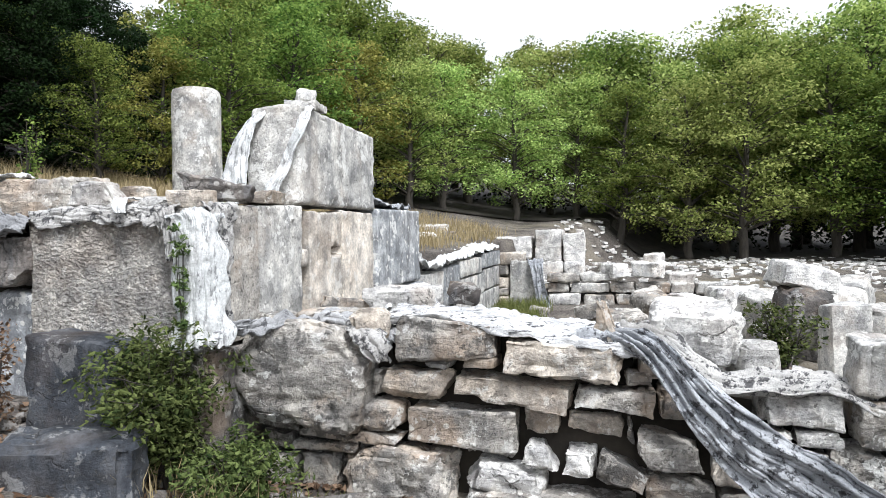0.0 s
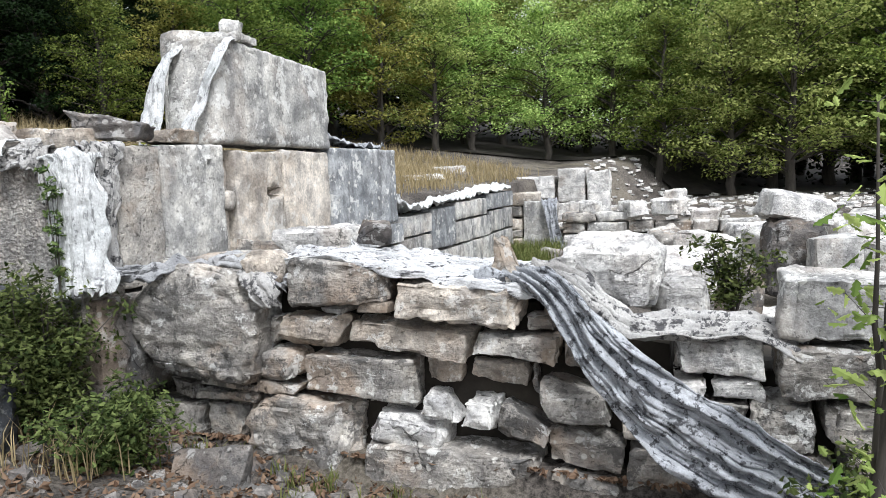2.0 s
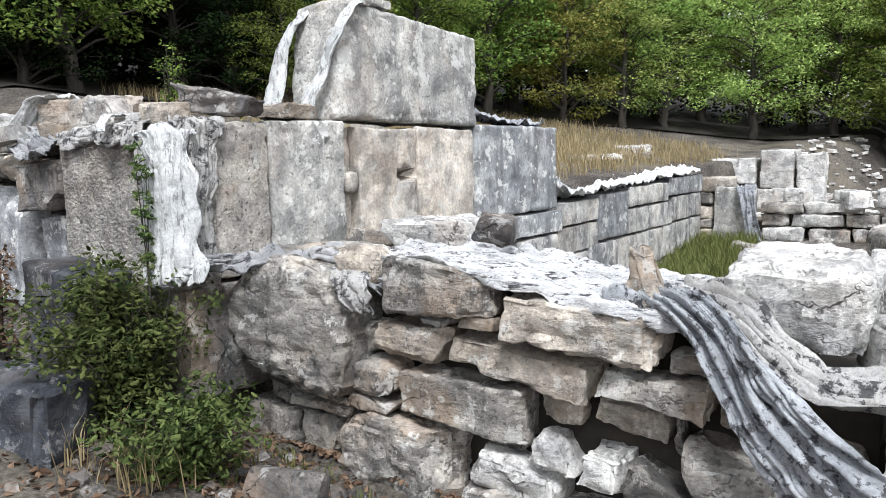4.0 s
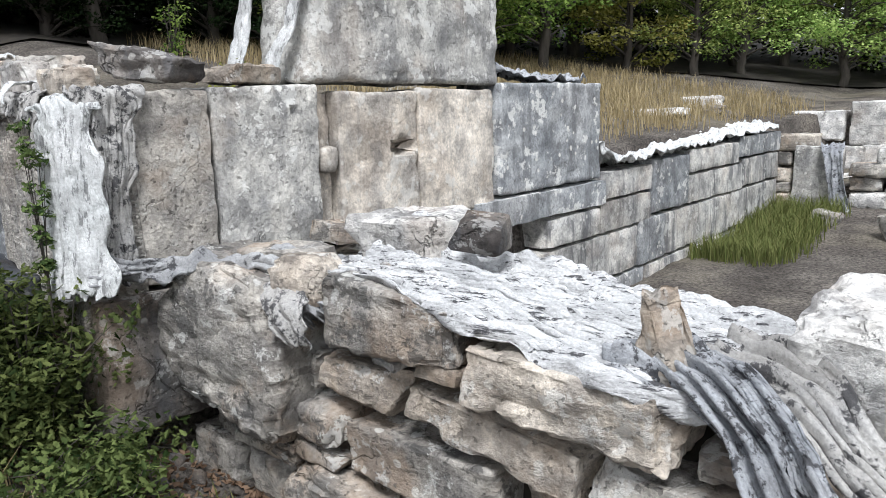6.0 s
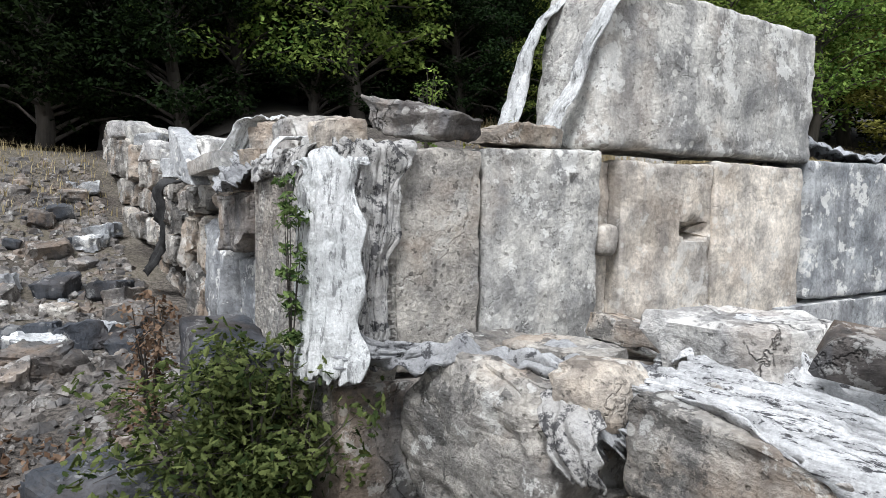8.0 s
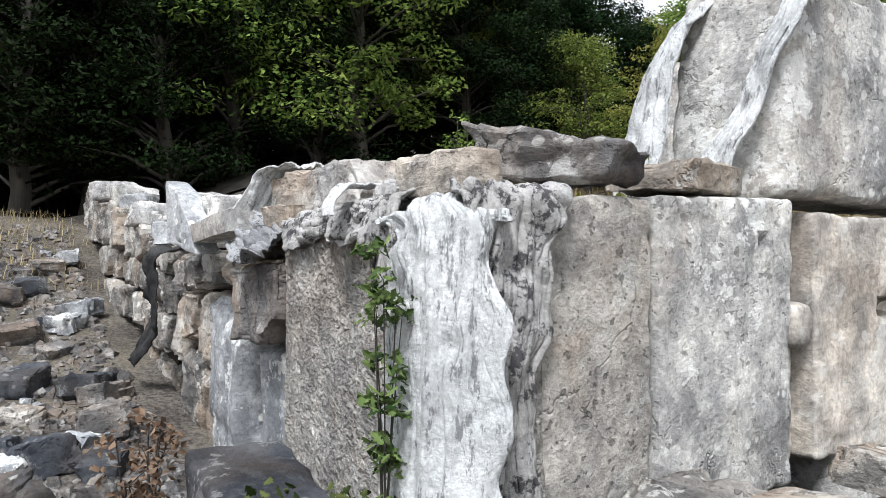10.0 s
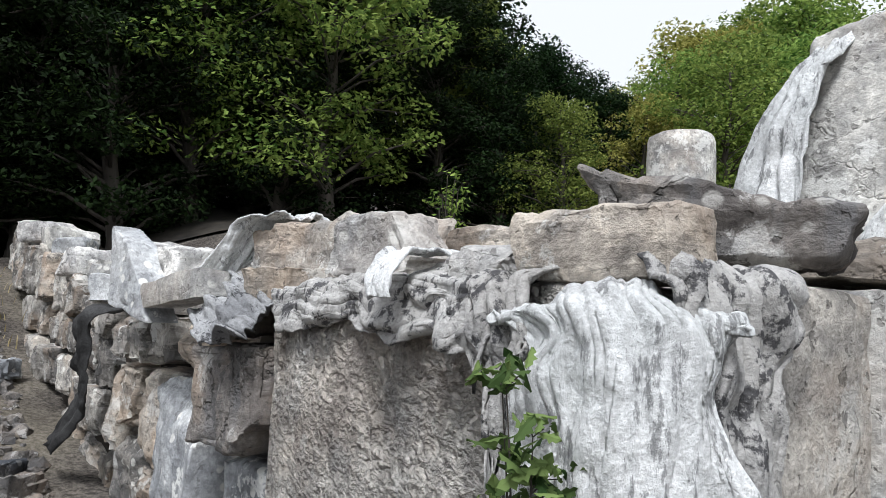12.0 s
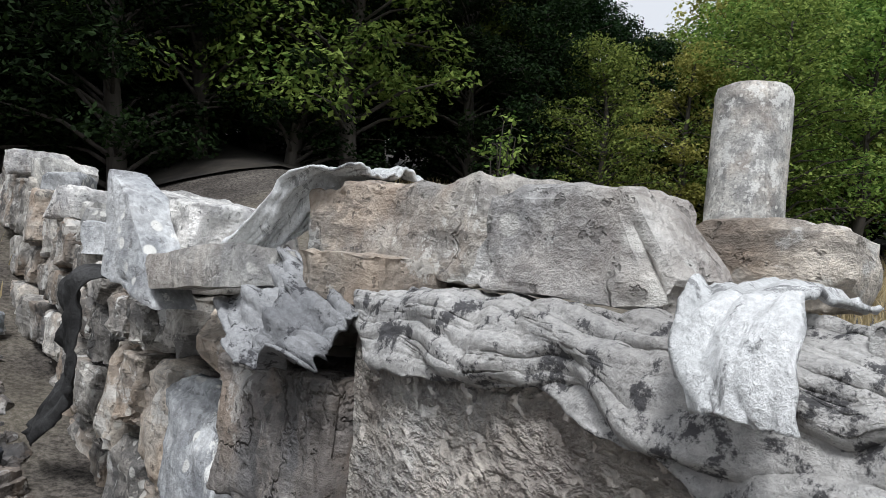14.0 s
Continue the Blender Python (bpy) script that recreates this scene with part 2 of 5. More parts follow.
STRAW = leaf_mat("dry_grass_blades", (0.30, 0.25, 0.12), (0.52, 0.45, 0.26), 0.3)
GREEN_GRASS = leaf_mat("green_grass_blades", (0.10, 0.14, 0.04), (0.22, 0.24, 0.09), 0.3)


def bark_mat():
    m, n, l, bsdf = nodes_of("grey_brown_bark")
    col = ramp(n, l, noise_node(n, l, 9, 7, 0.7, (1, 1, 0.2)).outputs[0], 0.3, 0.7, (0.022, 0.019, 0.016), (0.085, 0.074, 0.062))
    l.new(col, bsdf.inputs["Base Color"])
    bsdf.inputs["Roughness"].default_value = 0.95
    bp = n.new("ShaderNodeBump")
    bp.inputs["Strength"].default_value = 0.8
    l.new(noise_node(n, l, 30, 6, 0.7, (1, 1, 0.25)).outputs[0], bp.inputs["Height"])
    l.new(bp.outputs[0], bsdf.inputs["Normal"])
    return m


BARK = bark_mat()


# ---- builders ----
def rand(seed):
    return random.Random(seed)


def mesh_from(name, verts, faces, mat, smooth=True, sharp=None):
    me = bpy.data.meshes.new(name)
    me.from_pydata([tuple(v) for v in verts], [], faces)
    me.materials.append(mat)
    if smooth:
        me.shade_smooth()
        if sharp:
            me.set_sharp_from_angle(angle=radians(sharp))
    me.update()
    return me


def rock_mesh(name, size, seed, mat, rough=0.03, rounding=0.2, warp=0.08, res=0.05, layers=0.0, dents=(), lean=0.0, facets=0, taper=0.0, quad=()):
    """A quarried or broken stone about its middle: a box with rounded, broken edges, uneven faces and bedding lines."""
    r = rand(seed)
    h = [max(s, 0.02) / 2 for s in size]
    cnt = [max(3, min(40, int(math.ceil(s / res)))) for s in size]
    rad = rounding * min(h)
    off = {(i, j, k): [r.uniform(-warp, warp) * 2 * h[a] for a in range(3)] for i in (0, 1) for j in (0, 1) for k in (0, 1)}
    for (i, k), (dx, dz) in zip(((0, 0), (1, 0), (1, 1), (0, 1)), quad):
        for j in (0, 1):
            off[i, j, k][0] += dx
            off[i, j, k][2] += dz
    shift = Vector((r.uniform(0, 90), r.uniform(0, 90), r.uniform(0, 90)))
    cuts = []
    for _ in range(facets):
        nn = Vector((r.gauss(0, 1), r.gauss(0, 1), r.gauss(0, 1))).normalized()
        reach = sum(abs(c) * hh for c, hh in zip(nn, h))
        flat = max(abs(c) for c in nn)
        cuts.append((nn, reach * (r.uniform(0.66, 0.9) if flat < 0.85 else r.uniform(0.84, 0.97))))
    ids, verts, faces = {}, [], []

    def ease(i, n):
        s = 2 * i / n - 1
        return 0.55 * s + 0.45 * math.sin(s * math.pi / 2)

    def vid(i, j, k):
        key = (i, j, k)
        if key in ids:
            return ids[key]
        p = [ease(c, n) * hh for c, n, hh in zip(key, cnt, h)]
        q = [max(-(hh - rad), min(hh - rad, c)) for c, hh in zip(p, h)]
        d = Vector(p) - Vector(q)
        if d.length > 1e-6:
            p = list(Vector(q) + d.normalized() * rad)
        f = [(c / hh + 1) / 2 for c, hh in zip(p, h)]
        v = Vector(p)
        for (a, b, c), o in off.items():
            w = (f[0] if a else 1 - f[0]) * (f[1] if b else 1 - f[1]) * (f[2] if c else 1 - f[2])
            v += w * Vector(o)
        out = Vector([c / hh for c, hh in zip(p, h)])
        m = max(abs(c) for c in out)
        nrm = Vector([c if abs(c) > 0.86 * m else 0.25 * c for c in out]).normalized()
        s = v + shift
        for nn, dist in cuts:
            over = v.dot(nn) - dist
            if over > 0:
                v -= nn * over
        n1 = noise.noise(s * 2.6) + 0.6 * noise.noise(s * 6.1)
        n2 = 0.5 * noise.noise(s * 13.0) + 0.35 * noise.noise(s * 27.0) + 0.22 * noise.noise(s * 51.0)
        crease = max(0.0, 1 - abs(noise.noise(s * 3.4)) * 7) + 0.6 * max(0.0, 1 - abs(noise.noise(s * 8.2)) * 6)
        step = math.floor(noise.noise(s * 2.3 + Vector((5, 5, 5))) * 4.2) / 4.2 + 0.5 * math.floor(noise.noise(s * 5.7) * 3.4) / 3.4
        dd = rough * (0.28 * n1 + 0.5 * n2 - 0.45 * crease + 0.75 * step)
        if layers:
            dd += layers * (noise.noise(Vector((s.x * 1.3, s.y * 1.3, s.z * 22))))
        edge = sum(1 for c in out if abs(c) > 0.8)
        if edge >= 2:
            dd -= rough * 0.9 * max(0.0, noise.noise(s * 7.5) + 0.15)
        v += nrm * dd
        for c, rr, depth in dents:
            e = Vector([(v[a] - c[a]) / rr[a] for a in range(3)]).length
            if e < 1:
                v -= nrm * depth * min(1.0, 1.6 * (1 - e * e))
        if taper:
            k = 1 - taper * max(0.0, min(1.0, (v.z + h[2]) / (2 * h[2])))
            v.x, v.y = v.x * k, v.y * (0.4 + 0.6 * k)
        v.x += lean * v.z
        ids[key] = len(verts)
        verts.append(v)
        return ids[key]

    n0, n1_, n2_ = cnt
    for i in range(n0):
        for j in range(n1_):
            faces.append([vid(i, j, 0), vid(i, j + 1, 0), vid(i + 1, j + 1, 0), vid(i + 1, j, 0)])
            faces.append([vid(i, j, n2_), vid(i + 1, j, n2_), vid(i + 1, j + 1, n2_), vid(i, j + 1, n2_)])
    for i in range(n0):
        for k in range(n2_):
            faces.append([vid(i, 0, k), vid(i + 1, 0, k), vid(i + 1, 0, k + 1), vid(i, 0, k + 1)])
            faces.append([vid(i, n1_, k), vid(i, n1_, k + 1), vid(i + 1, n1_, k + 1), vid(i + 1, n1_, k)])
    for j in range(n1_):
        for k in range(n2_):
            faces.append([vid(0, j, k), vid(0, j, k + 1), vid(0, j + 1, k + 1), vid(0, j + 1, k)])
            faces.append([vid(n0, j, k), vid(n0, j + 1, k), vid(n0, j + 1, k + 1), vid(n0, j, k + 1)])
    return mesh_from(name, verts, faces, mat, True, 38)


SEED = [100]


def next_seed():
    SEED[0] += 1
    return SEED[0]


def stone_in(parent, p, q, z, mat, name="stone", turn=(0, 0, 0), label="", **kw):
    """One stone of a wall, in the ruin's axes: its extent along p, q and z."""
    size = (p[1] - p[0], q[1] - q[0], z[1] - z[0])
    ob = new(name, rock_mesh(name, size, next_seed(), mat, **kw))
    ob.parent = parent
    ob.matrix_basis = pose((p[0] + p[1]) / 2, (q[0] + q[1]) / 2, (z[0] + z[1]) / 2, *turn)
    if label:
        tagged(ob, label)
    return ob


def loose_stone(p, q, z, size, mat, label, turn=(0, 0, 0), name="loose_stone", group="", **kw):
    """A stone that lies free: its middle in the ruin's axes and its size."""
    ob = new(name, rock_mesh(name, size, next_seed(), mat, **kw))
    ob.matrix_world = BASE @ pose(p, q, z, *turn)
    return tagged(ob, label, "stone", group)


def wall_core(name, label, mat, boxes):
    """The packed inside of a wall: rough boxes in one mesh, in the ruin's axes."""
    verts, faces = [], []
    for p0, p1, q0, q1, z0, z1 in boxes:
        nx, ny = max(2, int((p1 - p0) / 0.12)), max(2, int((q1 - q0) / 0.12))
        top = {}
        for i in range(nx + 1):
            for j in range(ny + 1):
                p, q = p0 + (p1 - p0) * i / nx, q0 + (q1 - q0) * j / ny
                zz = z1 + 0.05 * noise.noise(Vector((p * 4, q * 4, z1)))
                top[i, j] = len(verts)
                verts += [(p, q, zz), (p, q, z0)]
        for i in range(nx):
            for j in range(ny):
                a, b, c, d = top[i, j], top[i + 1, j], top[i + 1, j + 1], top[i, j + 1]
                faces.append([a, b, c, d])
                faces.append([a + 1, d + 1, c + 1, b + 1])
        for i in range(nx):
            a, b = top[i, 0], top[i + 1, 0]
            faces.append([a, a + 1, b + 1, b])
            a, b = top[i, ny], top[i + 1, ny]
            faces.append([a, b, b + 1, a + 1])
        for j in range(ny):
            a, b = top[0, j], top[0, j + 1]
            faces.append([a, b, b + 1, a + 1])
            a, b = top[nx, j], top[nx, j + 1]
            faces.append([a, a + 1, b + 1, b])
    ob = new(name, mesh_from(name, verts, faces, mat, False))
    ob.matrix_world = BASE
    return tagged(ob, label, "wall", "", "structure")


def spline(points, t):
    """Catmull-Rom through points, t from 0 to 1."""
    n = len(points) - 1
    x = min(max(t, 0.0), 0.99999) * n
    i = int(x)
    f = x - i
    a, b, c, d = (Vector(points[max(0, min(n, i + k))]) for k in (-1, 0, 1, 2))
    return 0.5 * ((2 * b) + (c - a) * f + (2 * a - 5 * b + 4 * c - d) * f * f + (3 * b - 3 * c + d - a) * f ** 3)


def cloth(name, label, mat, path, across, width, folds=6, depth=0.04, seed=1, n_long=60, n_wide=44, ragged=0.0, frill=0.05, crumple=0.02, thick=0.006, category="tarpaulin", bend=0.0, cracks=False):
    """A draped sheet: a line of places, the ways across it, its widths; gathered into folds that run along it, with torn ends."""
    r = rand(seed)
    ph = [r.uniform(0, 6.28) for _ in range(8)]
    sh = Vector((r.uniform(0, 50), r.uniform(0, 50), r.uniform(0, 50)))
    verts, faces = [], []
    for j in range(n_wide + 1):
        s = 2 * j / n_wide - 1
        stop = 1.0 - ragged * (0.5 + 0.9 * noise.noise(Vector((s * 3.2, 7.7, seed))) + 0.45 * noise.noise(Vector((s * 11, 3.3, seed))))
        stop = min(1.0, stop)
        for i in range(n_long + 1):
            t = stop * i / n_long
            c = spline(path, t)
            tan = (spline(path, min(1, t + 0.02)) - spline(path, max(0, t - 0.02))).normalized()
            a = spline(across, t).normalized()
            nrm = tan.cross(a).normalized()
            w = spline([(v, 0, 0) for v in width], t).x / 2
            w *= 1 + frill * noise.noise(Vector((t * 9, s * 2.5, seed * 1.7))) * 2
            drift = 1.1 * noise.noise(Vector((t * 2.4, seed, 0.5))) + 0.5 * s * noise.noise(Vector((t * 3.0, seed, 4.5)))
            x = s * folds * 0.55 + drift * 0.9 + ph[0]
            f1 = 1 - min(1.0, abs(noise.noise(Vector((x, t * 1.6, seed * 3.1)))) * 3.2)
            f2 = 1 - min(1.0, abs(noise.noise(Vector((x * 2.6, t * 3.2, seed * 5.3)))) * 2.6)
            fold = f1 + 0.5 * f2 - 0.5 + 0.5 * noise.noise(Vector((x * 0.8, t * 1.3, seed)))
            if cracks:
                f3 = 1 - min(1.0, abs(noise.noise(Vector((x * 5.5, t * 6.0, seed * 1.9)))) * 2.4)
                fold = 0.45 - 1.1 * f1 - 0.75 * f2 - 0.35 * f3
            v = c + a * (s * w) - nrm * bend * abs(s) ** 1.4
            v += nrm * depth * fold
            q = v * 1.0 + sh
            v += nrm * crumple * (1.5 * (0.3 - abs(noise.noise(q * 6.5)) * 1.6) * -1 + 0.9 * (abs(noise.noise(q * 14)) - 0.2) + 0.5 * (abs(noise.noise(q * 29)) - 0.2))
            v += a * crumple * 0.8 * noise.noise(q * 6 + Vector((9, 9, 9)))
            verts.append(v)
    for j in range(n_wide):
        for i in range(n_long):
            a = j * (n_long + 1) + i
            faces.append([a, a + 1, a + n_long + 2, a + n_long + 1])
    ob = new(name, mesh_from(name, verts, faces, mat))
    ob.matrix_world = BASE
    so = ob.modifiers.new("thickness", "SOLIDIFY")
    so.thickness, so.offset = thick, 1.0
    return tagged(ob, label, category)


def leaf_cards(out, rng, centre, radius, count, size, squash=1.0, droop=0.3, lobed=False):
    """Adds small folded leaves, spread over a clump, to the (verts, faces) lists."""
    verts, faces = out
    for _ in range(count):
        while True:
            d = Vector((rng.uniform(-1, 1), rng.uniform(-1, 1), rng.uniform(-1, 1)))
            if 0.05 < d.length < 1:
                break
        d = d.normalized() * (0.35 + 0.65 * rng.random() ** 0.5)
        c = Vector(centre) + Vector((d.x, d.y, d.z * squash)) * radius
        up = Vector((d.x * 0.6, d.y * 0.6, 0.8)) + Vector((rng.uniform(-1, 1), rng.uniform(-1, 1), rng.uniform(-1, 1))) * 0.7
        up.normalize()
        ax = up.orthogonal().normalized()
        ax = (Matrix.Rotation(rng.uniform(0, 6.28), 3, up) @ ax)
        ax.z -= droop * rng.random()
        ax.normalize()
        sd = up.cross(ax).normalized()
        s = size * rng.uniform(0.6, 1.3)
        b = len(verts)
        if lobed:
            for f, w in ((-0.5, 0.02), (-0.25, 0.2), (-0.12, 0.12), (0.05, 0.3), (0.16, 0.16), (0.32, 0.2), (0.55, 0.0)):
                verts += [c + ax * s * f + sd * s * w - up * s * w * 0.5, c + ax * s * f - up * s * 0.3 * f * f, c + ax * s * f - sd * s * w - up * s * w * 0.5]
            for k in range(6):
                x = b + 3 * k
                faces += [[x, x + 1, x + 4, x + 3], [x + 1, x + 2, x + 5, x + 4]]
            continue
        verts += [c - ax * s * 0.5, c + sd * s * 0.3 - up * s * 0.1, c + ax * s * 0.55, c - sd * s * 0.3 - up * s * 0.1]
        faces += [[b, b + 1, b + 2], [b, b + 2, b + 3]]


def tube(out, path, radii, sides=7):
    verts, faces = out
    base = len(verts)
    n = len(path)
    for i, (c, r) in enumerate(zip(path, radii)):
        tan = (Vector(path[min(n - 1, i + 1)]) - Vector(path[max(0, i - 1)])).normalized()
        a = tan.orthogonal().normalized()
        b = tan.cross(a)
        for k in range(sides):
            th = 2 * math.pi * k / sides
            verts.append(Vector(c) + (a * math.cos(th) + b * math.sin(th)) * r)
    for i in range(n - 1):
        for k in range(sides):
            x, y = base + i * sides + k, base + i * sides + (k + 1) % sides
            faces.append([x, y, y + sides, x + sides])


def make_tree(label, height, spread, leaf, seed, leaves=7000, clumps=46, low=0.18, leaf_size=0.17, cone=0.0):
    """trunk with limbs; crown of many small leaves in uneven clumps."""
    r = rand(seed)
    root = new("tree")
    tagged(root, label, "tree", "trees of the wood")
    wood = ([], [])
    path, x, y = [], 0.0, 0.0
    for i in range(9):
        f = i / 8
        path.append(Vector((x, y, -0.4 + f * height * 0.86)))
        x += r.uniform(-0.13, 0.13) * height / 7
        y += r.uniform(-0.13, 0.13) * height / 7
    tube(wood, path, [0.021 * height * (1 - 0.88 * i / 8) + 0.012 for i in range(9)], 9)
    tips = []
    for i in range(clumps):
        f = low + (1 - low) * ((i + r.random()) / clumps)
        at = spline(path, min(1.0, f * 0.98))
        th = r.uniform(0, 6.28)
        reach = spread * (math.sin(min(1.0, (1.15 - f)) * 2.2) * (1 - cone) + cone * (1.1 - f)) * r.uniform(0.45, 1.05)
        tip = at + Vector((math.cos(th) * reach, math.sin(th) * reach, r.uniform(-0.1, 0.3) * reach + 0.05 * height))
        midp = at.lerp(tip, 0.5) + Vector((0, 0, 0.1 * reach))
        tube(wood, [at, midp, tip], [0.045 * (1.2 - f), 0.025 * (1.2 - f) + 0.006, 0.006], 5)
        tips.append((tip, reach))
        if i % 2:
            tips.append((midp, reach))
    trunk = new("trunk", mesh_from("trunk", *wood, BARK))
    trunk.parent = root
    out = ([], [])
    for tip, reach in tips:
        rad = r.uniform(0.45, 0.9) * spread * 0.3 + 0.12
        leaf_cards(out, r, tip, rad, leaves // len(tips), leaf_size, 0.5)
    crown = new("crown", mesh_from("crown", *out, leaf, False))
    crown.parent = root
    return root


def make_shrub(name, label, leaf, seed, height, spread, stems=9, leaves=2200, leaf_size=0.045, sparse=1.0, category="bush", lobed=False, thick=0.008):
    """stems with twigs, each a part; foliage of small leaves round the twigs."""
    r = rand(seed)
    root = new(name)
    tagged(root, label, category)
    out = ([], [])
    for i in range(stems):
        wood = ([], [])
        th, lean = r.uniform(0, 6.28), r.uniform(0.1, 1.0) * spread
        path = [Vector((0, 0, -0.08))]
        for k in range(1, 6):
            f = k / 5
            path.append(Vector((math.cos(th) * lean * f ** 1.2, math.sin(th) * lean * f ** 1.2, height * r.uniform(0.75, 1.0) * f * (1 - 0.25 * lean / spread * f)))
                        + Vector((r.uniform(-1, 1), r.uniform(-1, 1), r.uniform(-1, 1))) * 0.05 * spread)
        tube(wood, path, [thick * (1 - k / 6.5) * (0.6 + height) for k in range(6)], 5)
        for k in range(1, 6):
            for _ in range(2):
                side = path[k] + Vector((r.uniform(-1, 1), r.uniform(-1, 1), r.uniform(-0.4, 0.8))) * spread * 0.35
                tube(wood, [path[k], side], [0.3 * thick, 0.0012], 4)
                leaf_cards(out, r, side, spread * 0.26 * sparse, leaves // (stems * 10), leaf_size, 0.75, 0.3, lobed)
        b = new("stem", mesh_from("stem", *wood, BARK))
        b.parent = root
    f = new("foliage", mesh_from("foliage", *out, leaf, False))
    f.parent = root
    return root


def blades(name, label, mat, spots, height, seed, per=14, width=0.006, kind="stuff", category="grass", spread=0.08):
    """Tufts of grass blades at (p, q, z) spots, one object of stuff."""
    r = rand(seed)
    verts, faces = [], []
    for p, q, z in spots:
        for _ in range(per):
            th = r.uniform(0, 6.28)
            b = Vector((p + r.gauss(0, spread), q + r.gauss(0, spread), z - 0.02))
            hh = height * r.uniform(0.5, 1.2)
            o = Vector((math.cos(th), math.sin(th), 0))
            sd = Vector((-o.y, o.x, 0)) * width
            n = len(verts)
            m1 = b + Vector((0, 0, hh * 0.55)) + o * hh * 0.12
            tp = b + Vector((0, 0, hh * r.uniform(0.75, 1.0))) + o * hh * r.uniform(0.25, 0.6)
            verts += [b - sd, b + sd, m1 + sd * 0.7, m1 - sd * 0.7, tp]
            faces += [[n, n + 1, n + 2, n + 3], [n + 3, n + 2, n + 4]]
    ob = new(name, mesh_from(name, verts, faces, mat, False))
    ob.matrix_world = BASE
    return tagged(ob, label, category, "", kind)


def smooth(a, b, x):
    t = max(0.0, min(1.0, (x - a) / (b - a)))
    return t * t * (3 - 2 * t)


def lerp_table(x, table):
    for (x0, y0), (x1, y1) in zip(table, table[1:]):
        if x <= x1:
            return y0 + (y1 - y0) * max(0.0, (x - x0) / (x1 - x0))
    return table[-1][1]


def ground_z(p, q):
    """The ground's height in the ruin's axes: yard, sunken room, terrace behind the walls, slopes beyond."""
    yard = lerp_table(p, [(-40, 7.0), (-22, 4.8), (-14, 3.6), (-9, 2.2), (-6, 1.15), (-4, 0.72), (-1.5, 0.42), (0.5, 0.1), (2, -0.02), (8, 0.0), (40, 0.2)])
    yard -= 0.3 * math.exp(-((q + 0.1) / 0.9) ** 2) * smooth(-1.2, 0.4, p) * (1 - smooth(4.5, 6.5, p))
    room = lerp_table(q, [(0, -0.15), (8, -0.15), (10.5, 0.25), (14, 0.55), (22, 0.75), (60, 1.5)])
    terrace = lerp_table(q, [(0, 1.5), (4, 1.25), (8, 1.3), (12, 1.35), (20, 2.0), (60, 5.0)]) + 0.19 * max(0.0, -0.6 - p) * smooth(0, 4, q + 1)
    terrace = min(terrace, 8)
    north = terrace + (room - terrace) * smooth(-0.34 + 0.25 * max(0.0, q - 12), -0.14 + 0.5 * max(0.0, q - 12), p)
    # the retaining wall holds the terrace back as far as it stands; past it the slopes merge
    merge = smooth(8, 13, -p)
    z = yard if q < -0.05 else north
    if q < -0.05 and p < -8:
        z = yard + (terrace - yard) * merge * smooth(-4, -0.05, q)
    z += 0.05 * noise.noise(Vector((p * 0.9, q * 0.9, 0))) + 0.02 * noise.noise(Vector((p * 3.5, q * 3.5, 3)))
    return z


# ---- ground ----
def axis_lines(fine0, fine1, step, far):
    out, x, d = [], fine0, step
    while x > -far:
        d *= 1.22
        x -= d
        out.append(x)
    out.reverse()
    out += [fine0 + step * i for i in range(int((fine1 - fine0) / step) + 1)]
    x, d = out[-1], step
    while x < far:
        d *= 1.22
        x += d
        out.append(x)
    return out


PL, QL = axis_lines(-9.0, 8.0, 0.14, 320), axis_lines(-5.0, 14.0, 0.14, 320)
gv = [(p, q, ground_z(p, q)) for p in PL for q in QL]
nq = len(QL)
gf = [[i * nq + j, (i + 1) * nq + j, (i + 1) * nq + j + 1, i * nq + j + 1] for i in range(len(PL) - 1) for j in range(nq - 1)]
ground = new("ground", mesh_from("ground", gv, gf, SOIL))
ground.matrix_world = BASE
tagged(ground, "stony brown soil with leaf litter and dry grass", "ground", "", "structure")

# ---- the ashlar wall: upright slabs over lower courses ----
# core in near-black earth, so shade in the joints is painted
ashlar = wall_core("wall_ashlar", "weathered grey ashlar wall of large upright limestone slabs", SHADED_EARTH,
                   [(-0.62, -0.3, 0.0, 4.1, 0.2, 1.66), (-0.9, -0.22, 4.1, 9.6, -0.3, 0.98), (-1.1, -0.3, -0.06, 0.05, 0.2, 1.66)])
S = dict(rounding=0.1, warp=0.01, rough=0.013, res=0.03)
stone_in(ashlar, (-1.53, -0.01), (-0.395, -0.09), (0.7, 1.772), DRESSED, "slab", (0, 0, -6.8), "pick-dressed face with rough chisel marks", rounding=0.1, warp=0.008, rough=0.016, res=0.024)
stone_in(ashlar, (-0.34, -0.005), (-0.2, 0.225), (0.86, 1.79), PITTED, "slab", (0, 0, 0), **S)
stone_in(ashlar, (-0.36, 0.0), (0.24, 0.91), (0.86, 1.815), ASHLAR, "slab", (0, 0, 0), "lichen-spotted grey face with a drilled hole", dents=[((0.18, 0.16, 0.335), (0.09, 0.022, 0.022), 0.03)], **S)
stone_in(ashlar, (-0.4, -0.1), (0.9, 1.06), (0.9, 1.78), TAN, "slab", (0, 0, 0), "recessed strip of tan stone", **S)
stone_in(ashlar, (-0.12, -0.005), (0.92, 1.07), (1.3, 1.47), TAN, "boss", (0, 0, 0), "rounded lifting boss", rounding=0.9, rough=0.015, warp=0.05, res=0.03)
